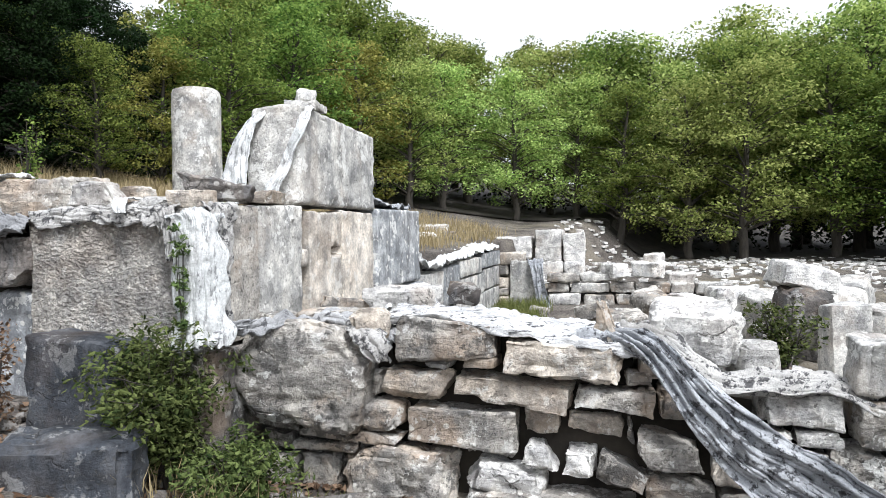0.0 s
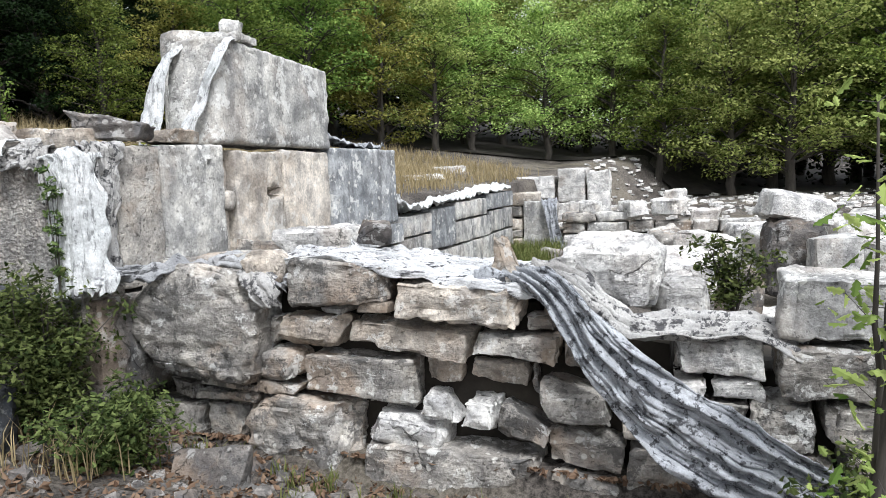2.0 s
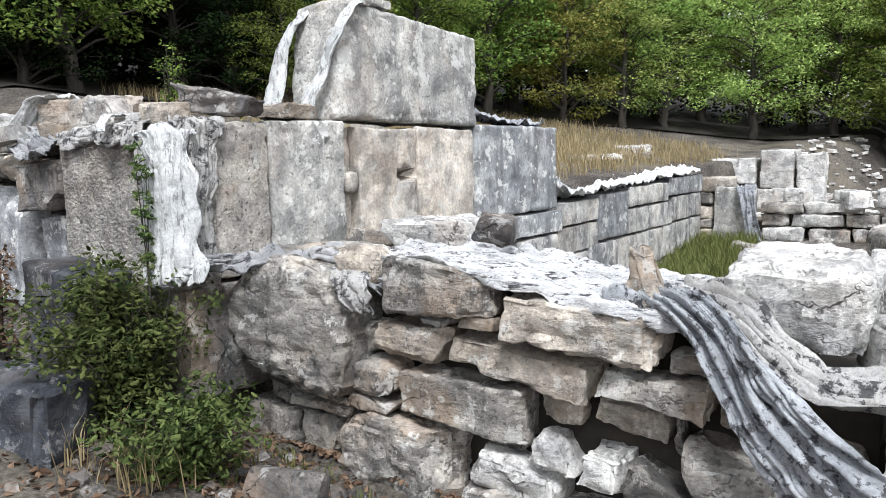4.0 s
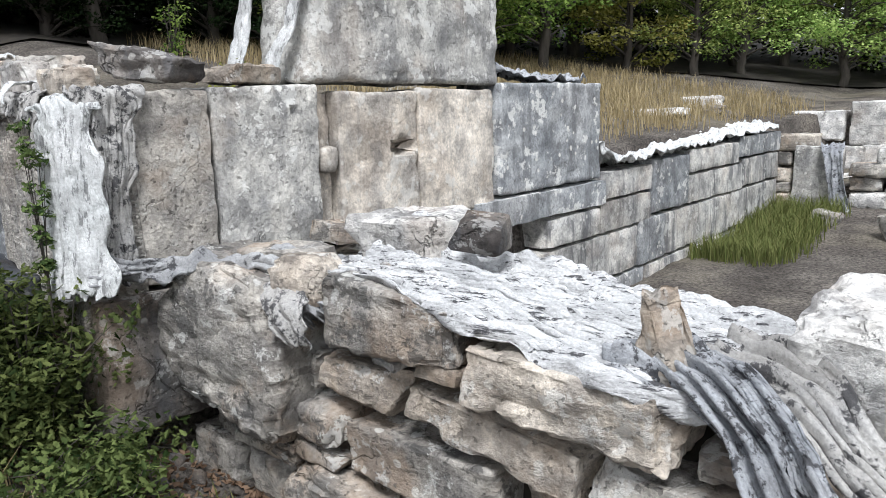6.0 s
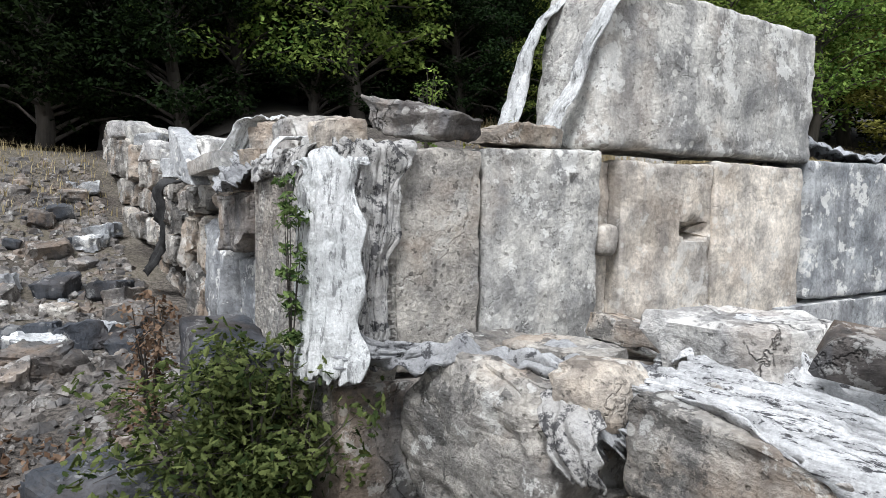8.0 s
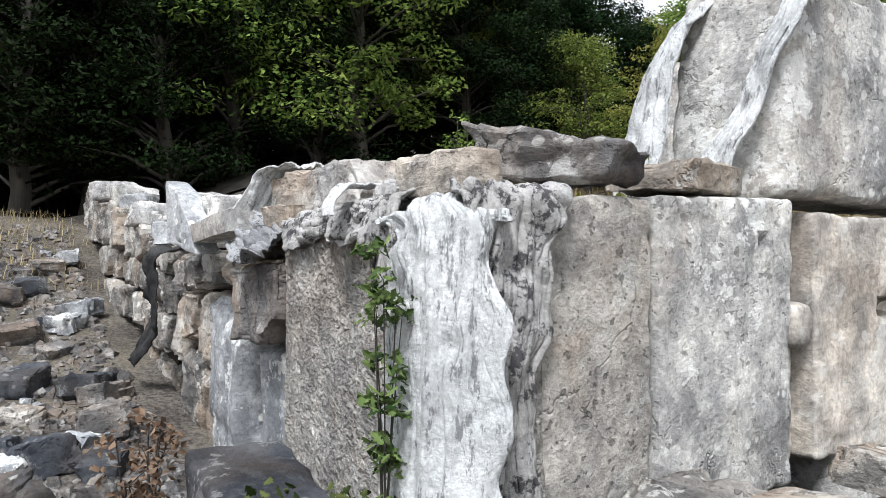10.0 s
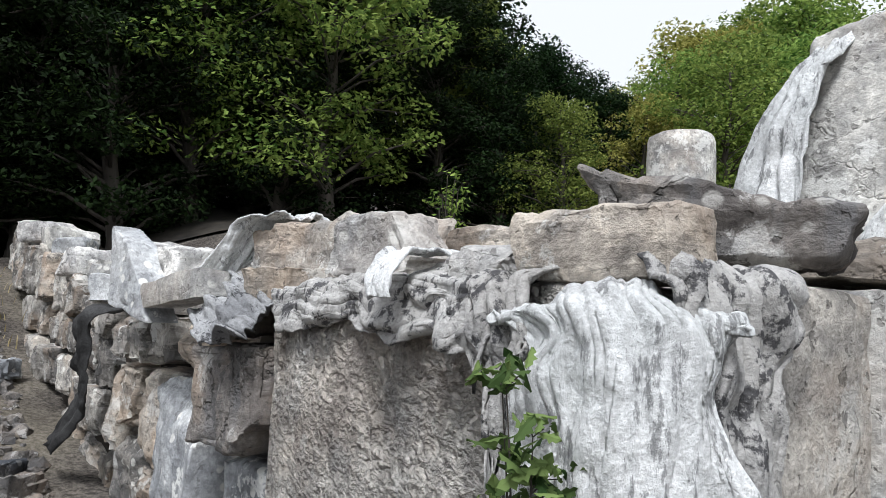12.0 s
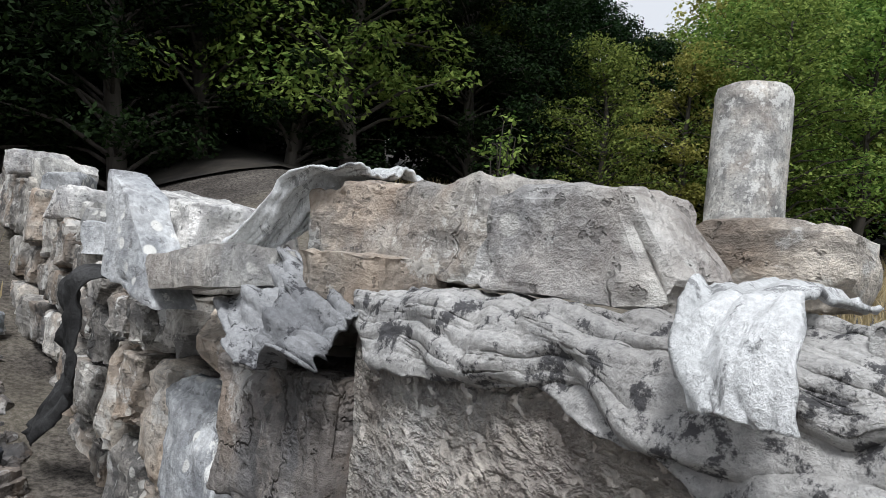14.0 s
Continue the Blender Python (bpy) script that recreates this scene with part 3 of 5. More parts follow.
stone_in(ashlar, (-0.38, -0.01), (1.06, 1.755), (0.9, 1.79), TAN, "slab", (0, 0, 0), "tan face with a worn lewis hole", rounding=0.1, warp=0.01, rough=0.014, res=0.022,
         dents=[((0.19, 0.21, 0.085), (0.14, 0.13, 0.05), 0.16)])
stone_in(ashlar, (-0.38, -0.012), (1.765, 2.6), (0.92, 1.8), TAN, "slab", (0, 0, 0), **S)
stone_in(ashlar, (-0.4, 0.01), (2.61, 4.2), (0.99, 1.85), BLUE, "slab", (0, 0, 0), "blue-grey face streaked with lichen", **S)
# lower courses
C = dict(rounding=0.1, warp=0.012, rough=0.014, res=0.06)
# base block takes DARK: shade of bush and sheet is in its colour
stone_in(ashlar, (-0.5, 0.02), (-0.46, 0.3), (0.15, 0.85), DARK, "block", (0, 0, 0), "smooth grey base block, shade put into its colour", rounding=0.1, warp=0.02, rough=0.015, res=0.05)
for q0, q1, z0, z1, mat in [(1.2, 2.3, 0.7, 0.9, COURSED), (2.32, 4.3, 0.74, 0.97, BLUE), (4.32, 5.3, 0.78, 1.04, COURSED), (6.32, 7.9, 0.86, 1.13, COURSED), (7.92, 9.7, 0.92, 1.2, BLUE),
                            (5.32, 6.3, 0.5, 1.08, BLUE)]:
    stone_in(ashlar, (-0.5, 0.03), (q0, q1), (z0, z1), mat, "block", **C)
for q0, q1, z0, z1, mat in [(3.3, 4.2, 0.46, 0.72, COURSED), (4.22, 5.3, 0.46, 0.76, COURSED), (6.32, 8.1, 0.5, 0.84, COURSED), (8.12, 9.7, 0.52, 0.9, COURSED),
                            (3.0, 4.4, 0.0, 0.44, COURSED), (4.42, 5.0, 0.0, 0.44, COURSED), (5.02, 5.7, 0.0, 0.48, BLUE), (5.72, 6.5, 0.0, 0.48, COURSED), (6.52, 7.7, -0.02, 0.48, COURSED), (7.72, 9.7, 0.0, 0.5, COURSED),
                            (3.0, 5.2, -0.4, -0.02, BLUE), (5.22, 7.5, -0.4, -0.02, COURSED), (7.52, 9.7, -0.4, -0.04, BLUE)]:
    stone_in(ashlar, (-0.5, 0.02), (q0, q1), (z0, z1), mat, "block", **C)

# the great block on top of the wall, its cap stones and its strips of cloth
top = new("top_block", rock_mesh("top_block", (1.8, 0.48, 0.82), 7, ASHLAR, rough=0.018, rounding=0.12, warp=0.01, res=0.03, quad=((0.0, 0.0), (0.0, 0.0), (0.02, -0.05), (0.09, 0.02))))
top.matrix_world = BASE @ pose(-0.255, 1.765, 2.238, 0, 0, 90)
tagged(top, "huge weathered grey limestone block lying on the wall", "stone block")

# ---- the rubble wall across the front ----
# near-black core paints the shade of the gaps between the stones
rubble = wall_core("wall_rubble", "dry-stone wall of rough grey and tan limestone rubble", SHADED_EARTH,
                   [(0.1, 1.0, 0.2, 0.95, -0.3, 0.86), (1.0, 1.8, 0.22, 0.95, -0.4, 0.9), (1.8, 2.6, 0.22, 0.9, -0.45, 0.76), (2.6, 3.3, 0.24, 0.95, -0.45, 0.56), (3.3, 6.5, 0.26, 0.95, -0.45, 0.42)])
R = dict(rounding=0.13, warp=0.02, rough=0.03, res=0.022, layers=0.006, facets=4)


def course(rows, mat, proud=0.0, depth=0.42, **kw):
    """Squarish stones of the face: extents along the wall and in height."""
    r = rand(next_seed())
    opts = dict(R)
    opts.update(kw)
    for p0, p1, z0, z1 in rows:
        d = proud + r.uniform(-0.03, 0.03)
        stone_in(rubble, (p0 + 0.012, p1 - 0.012), (d, d + depth), (z0 + 0.01, z1 - 0.01), mat, "stone", (r.uniform(-2, 2), r.uniform(-2, 2), r.uniform(-3, 3)), **opts)


def wedged(mat, proud, corners, depth=0.42, label="", **kw):
    """An uneven four-sided stone of the face: bottom left, bottom right, top right and top left corner."""
    r = rand(next_seed())
    opts = dict(R)
    opts.update(kw)
    ps, zs = [c[0] for c in corners], [c[1] for c in corners]
    p0, p1 = (ps[0] + ps[3]) / 2, (ps[1] + ps[2]) / 2
    z0, z1 = (zs[0] + zs[1]) / 2, (zs[2] + zs[3]) / 2
    ideal = ((p0, z0), (p1, z0), (p1, z1), (p0, z1))
    quad = [(c[0] - i[0], c[1] - i[1]) for c, i in zip(corners, ideal)]
    d = proud + r.uniform(-0.025, 0.025)
    return stone_in(rubble, (p0 + 0.006, p1 - 0.006), (d, d + depth), (z0 + 0.005, z1 - 0.005), mat, "stone", (r.uniform(-2, 2), 0, r.uniform(-3, 3)), label, quad=quad, **opts)


stone_in(rubble, (-0.04, 0.93), (-0.2, 0.4), (0.3, 1.01), RUBBLE, "boulder", (0, 8, 0), "big rounded lichen-grey boulder", rounding=0.3, warp=0.05, rough=0.04, res=0.022, facets=14)
wedged(RUBBLE, -0.05, ((1.10, 0.73), (1.76, 0.79), (1.75, 1.01), (1.06, 1.06)))
wedged(RUSTY, -0.07, ((1.80, 0.69), (2.54, 0.64), (2.58, 0.88), (1.79, 0.93)), rough=0.04)
wedged(RUSTY, 0.0, ((0.97, 0.49), (1.44, 0.48), (1.48, 0.70), (0.99, 0.69)))
wedged(RUSTY, -0.02, ((1.47, 0.53), (2.21, 0.42), (2.25, 0.62), (1.49, 0.68)))
wedged(RUBBLE, 0.0, ((2.23, 0.49), (2.71, 0.44), (2.73, 0.61), (2.25, 0.62)))
wedged(RUBBLE, 0.02, ((2.75, 0.41), (3.00, 0.40), (2.91, 0.61), (2.73, 0.62)))
wedged(RUBBLE, 0.03, ((2.55, 0.63), (2.72, 0.63), (2.71, 0.71), (2.53, 0.73)), 0.3)
wedged(RUBBLE, 0.0, ((1.13, 0.21), (1.89, 0.16), (1.88, 0.44), (1.18, 0.46)), rough=0.022, rounding=0.1)
wedged(RUBBLE, 0.0, ((2.61, 0.14), (3.02, 0.12), (2.98, 0.30), (2.62, 0.38)))
wedged(RUSTY, 0.14, ((2.17, 0.31), (2.53, 0.28), (2.54, 0.43), (2.19, 0.44)))
wedged(RUSTY, 0.12, ((1.92, 0.27), (2.14, 0.29), (2.16, 0.43), (1.91, 0.45)), 0.3)
wedged(RUBBLE, 0.1, ((2.56, 0.27), (2.62, 0.24), (2.6, 0.42), (2.55, 0.43)), 0.3)
wedged(RUBBLE, 0.1, ((1.52, 0.14), (1.86, 0.1), (1.88, 0.17), (1.54, 0.2)), 0.3)
wedged(RUBBLE, -0.06, ((0.76, -0.3), (1.47, -0.34), (1.51, 0.16), (0.69, 0.18)), label="big cracked grey stone at the wall's foot", rough=0.045, facets=7)
wedged(WHITE, -0.02, ((1.49, -0.06), (2.03, -0.16), (2.06, 0.06), (1.52, 0.13)), rough=0.045, facets=7)
wedged(WHITE, 0.02, ((1.89, 0.07), (2.15, 0.06), (2.07, 0.23), (1.95, 0.26)), 0.3, facets=6)
wedged(WHITE, 0.0, ((2.15, 0.06), (2.37, 0.04), (2.38, 0.22), (2.17, 0.23)), 0.3)
wedged(RUBBLE, 0.0, ((2.36, 0.04), (2.65, -0.02), (2.70, 0.10), (2.40, 0.23)), 0.3)
wedged(RUBBLE, -0.05, ((1.55, -0.43), (2.64, -0.36), (2.62, -0.05), (1.53, -0.06)))
wedged(RUBBLE, 0.0, ((2.66, -0.11), (3.07, -0.14), (3.07, 0.04), (2.67, 0.10)))
wedged(RUSTY, 0.03, ((3.06, 0.06), (3.29, 0.04), (3.24, 0.14), (3.05, 0.28)))
wedged(RUBBLE, 0.0, ((3.07, -0.22), (3.38, -0.22), (3.36, 0.03), (3.08, 0.01)))
wedged(RUBBLE, -0.03, ((2.66, -0.40), (3.05, -0.42), (3.06, -0.16), (2.67, -0.12)))
wedged(RUBBLE, 0.04, ((3.0, 0.36), (3.3, 0.3), (3.28, 0.42), (3.0, 0.46)))
course([(3.06, 3.45, -0.5, -0.23), (3.4, 3.7, 0.05, 0.3), (3.69, 4.0, 0.06, 0.33), (4.0, 4.5, 0.05, 0.33), (3.46, 4.2, -0.5, -0.2), (4.2, 4.9, -0.5, -0.1), (3.5, 4.1, -0.2, 0.06), (4.1, 4.8, -0.12, 0.06)], RUBBLE, 0.03)
course([(3.3, 3.76, 0.42, 0.64), (3.3, 3.5, 0.3, 0.42), (3.5, 3.77, 0.3, 0.42)], WHITE, 0.02)
course([(3.8, 4.66, 0.6, 0.95)], ASHLAR, 0.02)
course([(3.79, 4.7, 0.33, 0.6)], RUBBLE, -0.02)
course([(4.7, 5.4, 0.3, 0.62), (4.68, 5.3, 0.62, 0.9), (5.4, 6.3, 0.3, 0.7), (4.5, 5.2, 0.04, 0.3), (5.2, 6.0, 0.0, 0.3), (4.9, 5.7, -0.4, 0.02), (5.7, 6.5, -0.4, 0.0)], RUBBLE, 0.0)
# thin levelling stones
T = dict(depth=0.3, rough=0.014, rounding=0.3, facets=3)
wedged(RUBBLE, -0.02, ((0.08, 0.29), (0.40, 0.24), (0.42, 0.30), (0.09, 0.36)), **T)
wedged(RUBBLE, -0.04, ((0.40, 0.22), (0.84, 0.19), (0.86, 0.25), (0.40, 0.30)), **T)
wedged(RUBBLE, -0.03, ((0.32, 0.11), (0.80, 0.12), (0.81, 0.19), (0.32, 0.19)), **T)
wedged(RUBBLE, -0.02, ((0.80, 0.19), (1.12, 0.17), (1.14, 0.23), (0.81, 0.28)), **T)
wedged(WHITE, 0.0, ((1.29, 0.70), (1.45, 0.69), (1.46, 0.75), (1.28, 0.75)), **T)
wedged(RUSTY, 0.0, ((1.54, 0.71), (1.76, 0.71), (1.77, 0.79), (1.55, 0.79)), **T)
wedged(RUBBLE, -0.02, ((0.83, 0.28), (1.12, 0.29), (1.13, 0.47), (0.84, 0.48)), 0.25, rounding=0.5, rough=0.03, facets=8)
wedged(RUBBLE, -0.02, ((0.87, 0.50), (0.96, 0.49), (0.99, 0.68), (0.91, 0.69)), 0.25)
wedged(RUBBLE, 0.0, ((0.08, 0.12), (0.3, 0.1), (0.3, 0.22), (0.1, 0.26)), 0.3)
wedged(RUBBLE, 0.0, ((-0.15, -0.24), (0.33, -0.2), (0.37, 0.07), (-0.11, 0.08)), 0.35, facets=7)
wedged(RUBBLE, 0.02, ((0.37, -0.2), (0.65, -0.2), (0.68, 0.10), (0.38, 0.09)), 0.35, facets=7)
# the top of the wall, behind the face
course([(1.0, 1.6, 0.84, 0.98), (1.6, 2.3, 0.74, 0.9), (0.3, 0.9, 0.86, 0.97)], RUBBLE, 0.36, 0.5, rounding=0.35)
course([(1.9, 2.5, 0.72, 0.88), (2.5, 2.9, 0.6, 0.72)], WHITE, 0.4, 0.45, rounding=0.35)

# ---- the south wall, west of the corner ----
# core coloured near-black to stand in for shade behind the stones
south = wall_core("wall_south", "rough retaining wall of stacked limestone, partly collapsed", SHADED_EARTH,
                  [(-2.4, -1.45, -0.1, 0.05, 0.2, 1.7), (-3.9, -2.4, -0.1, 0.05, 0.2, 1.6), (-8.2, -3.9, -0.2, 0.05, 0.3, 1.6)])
W = dict(rounding=0.12, warp=0.04, rough=0.04, res=0.03, layers=0.008, facets=5)


def south_course(rows, mat, proud=-0.33, depth=0.42, **kw):
    r = rand(next_seed())
    opts = dict(W)
    opts.update(kw)
    for p0, p1, z0, z1 in rows:
        d = proud + r.uniform(-0.035, 0.035)
        stone_in(south, (p0 + 0.01, p1 - 0.01), (d, d + depth), (z0 + 0.008, z1 - 0.008), mat, "stone", (r.uniform(-3, 3), r.uniform(-3, 3), r.uniform(-4, 4)), **opts)


# squared block beside the slab, overhanging the stone below it
stone_in(south, (-2.06, -1.5), (-0.38, 0.0), (1.24, 1.6), DARK, "block", (0, -3, 2), "squared block with a brown-streaked face and a pale top", rough=0.03, rounding=0.1, warp=0.03, res=0.025, facets=3)
south_course([(-1.95, -1.5, 0.3, 1.22)], BLUE, -0.28, rough=0.02, rounding=0.1)
south_course([(-2.62, -2.08, 0.5, 1.42)], BLUE, -0.33, rough=0.03, rounding=0.1)
south_course([(-2.5, -2.08, 1.44, 1.66), (-2.06, -1.72, 1.6, 1.72)], RUSTY, -0.32)
south_course([(-2.82, -2.5, 1.46, 1.69), (-3.12, -2.84, 1.42, 1.69), (-3.4, -3.14, 1.44, 1.66)], RUBBLE, -0.36)
south_course([(-2.98, -2.64, 1.0, 1.42), (-3.3, -3.0, 1.08, 1.42), (-3.5, -3.3, 0.95, 1.42)], RUSTY, -0.34)
south_course([(-3.0, -2.64, 0.45, 0.98), (-3.45, -3.0, 0.5, 1.05)], RUBBLE, -0.3)
south_course([(-3.66, -3.42, 0.6, 1.2), (-3.66, -3.42, 1.2, 1.6)], DARK, -0.2)
south_course([(-4.2, -3.7, 1.5, 1.7), (-4.7, -4.2, 1.55, 1.8), (-5.2, -4.72, 1.6, 1.9), (-5.75, -5.2, 1.62, 1.98), (-6.4, -5.75, 1.7, 2.1), (-7.2, -6.4, 1.75, 2.22), (-8.0, -7.2, 1.8, 2.36), (-8.9, -8.0, 1.9, 2.5)], RUBBLE, -0.3)
south_course([(-4.05, -3.68, 1.22, 1.5), (-4.5, -4.05, 1.3, 1.54), (-4.9, -4.5, 1.34, 1.58), (-5.4, -4.9, 1.36, 1.6), (-5.9, -5.4, 1.4, 1.64), (-6.5, -5.9, 1.42, 1.7), (-7.3, -6.5, 1.45, 1.76)], RUBBLE, -0.28)
south_course([(-4.3, -3.68, 0.94, 1.22), (-4.8, -4.3, 1.0, 1.3), (-5.3, -4.8, 1.04, 1.34), (-6.1, -5.3, 1.08, 1.38), (-6.9, -6.1, 1.12, 1.42), (-4.5, -3.68, 0.5, 0.92), (-5.3, -4.5, 0.6, 1.0), (-6.2, -5.3, 0.7, 1.05), (-7.0, -6.2, 0.8, 1.1)], RUBBLE, -0.3)

# ---- stones that lie on the south wall ----
K = dict(rough=0.022, rounding=0.14, warp=0.04, res=0.016, layers=0.006, facets=6)
loose_stone(-0.15, -0.395, 1.826, (0.31, 0.13, 0.115), RUSTY, "buff capstone lying on the wall's corner", (0, 1, 2), "capstone", **K)
loose_stone(-0.2, 0.05, 1.905, (0.52, 0.27, 0.17), DARK, "dark mossy flat slab lying on the wall", (0, 2, 22), "capstone", rough=0.03, rounding=0.18, warp=0.03, res=0.018, layers=0.02, facets=5,
            quad=((0.03, 0.03), (-0.08, 0.0), (-0.02, -0.05), (-0.05, 0.04)))
loose_stone(-0.16, 0.5, 1.87, (0.28, 0.4, 0.1), RUSTY, "low flat buff stone on the wall", (0, 0, 5), **K)
loose_stone(-0.98, -0.25, 1.89, (0.38, 0.15, 0.17), WHITE, "angular pale stone with pits on the wall", (0, 0, 3), "capstone", rough=0.025, rounding=0.1, warp=0.02, res=0.018, facets=4,
            quad=((-0.02, 0.0), (0.03, 0.0), (-0.09, -0.01), (0.05, 0.0)))
loose_stone(-1.62, -0.01, 1.91, (0.8, 0.34, 0.24), RUBBLE, "squared brown-stained stone on the wall", (0, -2, 4), "capstone", rough=0.03, rounding=0.1, warp=0.02, res=0.02, facets=3)
loose_stone(-0.82, -0.05, 1.885, (0.23, 0.1, 0.11), RUSTY, "flat brown stone on the wall", (0, 2, 4), **K)
loose_stone(-0.44, -0.33, 1.81, (0.23, 0.16, 0.075), WHITE, "low white and brown stone on the wall", (0, 3, -5), **K)
loose_stone(-2.88, -0.17, 1.84, (0.74, 0.42, 0.3), WHITE, "pale rough block on the wall", (0, 5, 6), "capstone", rough=0.03, rounding=0.14, warp=0.03, res=0.03, facets=5)
loose_stone(-2.56, -0.44, 1.86, (0.44, 0.13, 0.36), BLUE, "grey pointed upright stone on the wall", (0, 6, 11), "upright_stone", rough=0.014, rounding=0.12, warp=0.01, res=0.022, facets=0,
            quad=((0.06, 0.0), (0.02, -0.02), (-0.26, -0.08), (0.02, -0.01)))
loose_stone(-2.14, -0.36, 1.77, (0.5, 0.18, 0.1), ASHLAR, "small flat grey stone on the wall", (0, -6, 6), rough=0.012, rounding=0.14)
loose_stone(-1.62, -0.24, 1.79, (0.3, 0.18, 0.12), RUSTY, "small buff stone on the wall", (0, 0, 10), **K)
for i, (p, z, s) in enumerate([(-3.7, 1.76, 0.3), (-4.2, 1.8, 0.32), (-4.6, 1.88, 0.3), (-5.2, 2.0, 0.36), (-5.9, 2.14, 0.3), (-6.5, 2.24, 0.4), (-7.2, 2.36, 0.35), (-3.95, 1.76, 0.2), (-4.9, 1.95, 0.22)]):
    loose_stone(p, -0.12 + 0.03 * (i % 3), z, (s * 1.2, s, s * 0.6), (WHITE, BLUE, ASHLAR)[i % 3], "grey stone lying on the far wall", (0, 0, 37 * i), rough=0.03, rounding=0.18, facets=6, group="stones on the far wall")

# ---- the column stump and its rocks on the terrace ----
def column(p, q, z0, z1, rad):
    verts, faces = [], []
    n, rings = 40, 26
    for i in range(rings + 1):
        f = i / rings
        for k in range(n):
            th = 2 * math.pi * k / n
            rr = rad * (1 - 0.05 * f) * (1 - (0.05 if i in (0, rings) else 0)) + 0.012 * noise.noise(Vector((math.cos(th) * 2, math.sin(th) * 2, f * 3))) + 0.006 * noise.noise(Vector((math.cos(th) * 7, math.sin(th) * 7, f * 11)))
            zz = z0 + (z1 - z0) * f + (0.05 * noise.noise(Vector((math.cos(th) * 1.3, math.sin(th) * 1.3, 5))) if i == rings else 0)
            verts.append((rr * math.cos(th), rr * math.sin(th), zz))
    for i in range(rings):
        for k in range(n):
            a, b = i * n + k, i * n + (k + 1) % n
            faces.append([a, b, b + n, a + n])
    faces.append([rings * n + k for k in range(n)])
    faces.append([n - 1 - k for k in range(n)])
    ob = new("column_drum", mesh_from("column_drum", verts, faces, ASHLAR, True, 40))
    ob.matrix_world = BASE @ pose(p, q, 0)
    return tagged(ob, "standing grey limestone column stump on the terrace", "column")


column(-4.3, 5.9, 1.9, 3.95, 0.4)

# ---- on top of the rubble wall ----
loose_stone(0.54, 0.24, 1.02, (0.46, 0.26, 0.08), RUBBLE, "flat tan stone on the rubble wall", (4, 0, 12), facets=6, rough=0.02, rounding=0.5)
loose_stone(0.9, 0.04, 0.985, (0.27, 0.22, 0.2), RUSTY, "orange-stained lumpy stone on the rubble wall", (0, 0, 20), facets=6, rough=0.04, rounding=0.6)
loose_stone(1.42, 0.56, 1.15, (0.23, 0.22, 0.15), DARK, "small dark angular stone on the rubble wall", (10, 12, 30), facets=6, rough=0.02, rounding=0.2, warp=0.12)
loose_stone(0.5, 0.68, 1.05, (0.4, 0.24, 0.12), RUBBLE, "flat brown stone on the rubble wall", (0, 6, 10), facets=6, rough=0.03, rounding=0.4)
loose_stone(0.95, 0.7, 1.05, (0.5, 0.46, 0.26), WHITE, "white wrapped boulder on the rubble wall", (0, 0, 0), facets=10, rough=0.05, rounding=0.3)
loose_stone(2.46, 0.1, 0.99, (0.2, 0.16, 0.3), RUSTY, "pointed tan stone standing on the rubble wall", (0, 4, -20), "upright_stone", facets=3, rough=0.025, rounding=0.14, warp=0.03, res=0.02, quad=((0.0, 0.0), (0.0, 0.0), (-0.13, -0.03), (0.03, 0.02)))
loose_stone(2.98, 0.55, 0.89, (0.56, 0.6, 0.42), WHITE, "big bleached white block on the rubble wall", (0, 3, -4), "white_block", facets=6, rough=0.05, rounding=0.35, warp=0.06, res=0.035)
loose_stone(3.36, 0.5, 0.72, (0.3, 0.3, 0.3), WHITE, "rounded white stone behind the rubble wall", (0, 0, 20), "white_block", facets=6, rough=0.04, rounding=0.5)
loose_stone(2.72, 0.3, 0.74, (0.22, 0.3, 0.2), RUBBLE, "small squared stone on the rubble wall", (0, 0, 0), facets=6, rough=0.03)

# ---- cloths ----
X, Y, Z = (1, 0, 0), (0, 1, 0), (0, 0, 1)
cloth("geotextile_sheet", "grey weathered sheet gathered in folds, hanging down the rubble wall", CLOTH,
      [(2.3, 0.16, 0.93), (2.66, 0.02, 0.9), (2.95, -0.14, 0.62), (3.25, -0.2, 0.32), (3.6, -0.22, 0.1), (4.05, -0.22, -0.08), (4.4, -0.22, -0.3)],
      [(0.35, 0.9, 0.1), (0.5, 0.4, 0.5), (0.66, 0.1, 0.72), (0.62, 0.0, 0.78), (0.5, 0, 0.85), (0.4, 0, 0.9), (0.5, 0, 0.8)],
      [0.3, 0.18, 0.25, 0.36, 0.42, 0.3, 0.12], folds=4, depth=0.06, seed=3, n_long=130, n_wide=110, ragged=0.06, crumple=0.03)
cloth("geotextile_sheet", "pale folded strip of sheet lying along the rubble wall", RAG,
      [(2.5, 0.3, 0.93), (2.78, 0.2, 0.9), (2.95, 0.1, 0.78), (3.15, 0.08, 0.66), (3.45, 0.1, 0.67), (3.75, 0.12, 0.66), (3.95, 0.1, 0.52)],
      [(0.3, 0.9, 0.2), (0.3, 0.8, 0.4), (0.3, 0.8, 0.5), (0.1, 0.9, 0.5), (0, 0.9, 0.4), (0, 0.9, 0.4), (0, 0.9, 0.4)],
      [0.3, 0.22, 0.18, 0.2, 0.24, 0.28, 0.24], folds=4, depth=0.04, seed=8, n_long=70, n_wide=36)
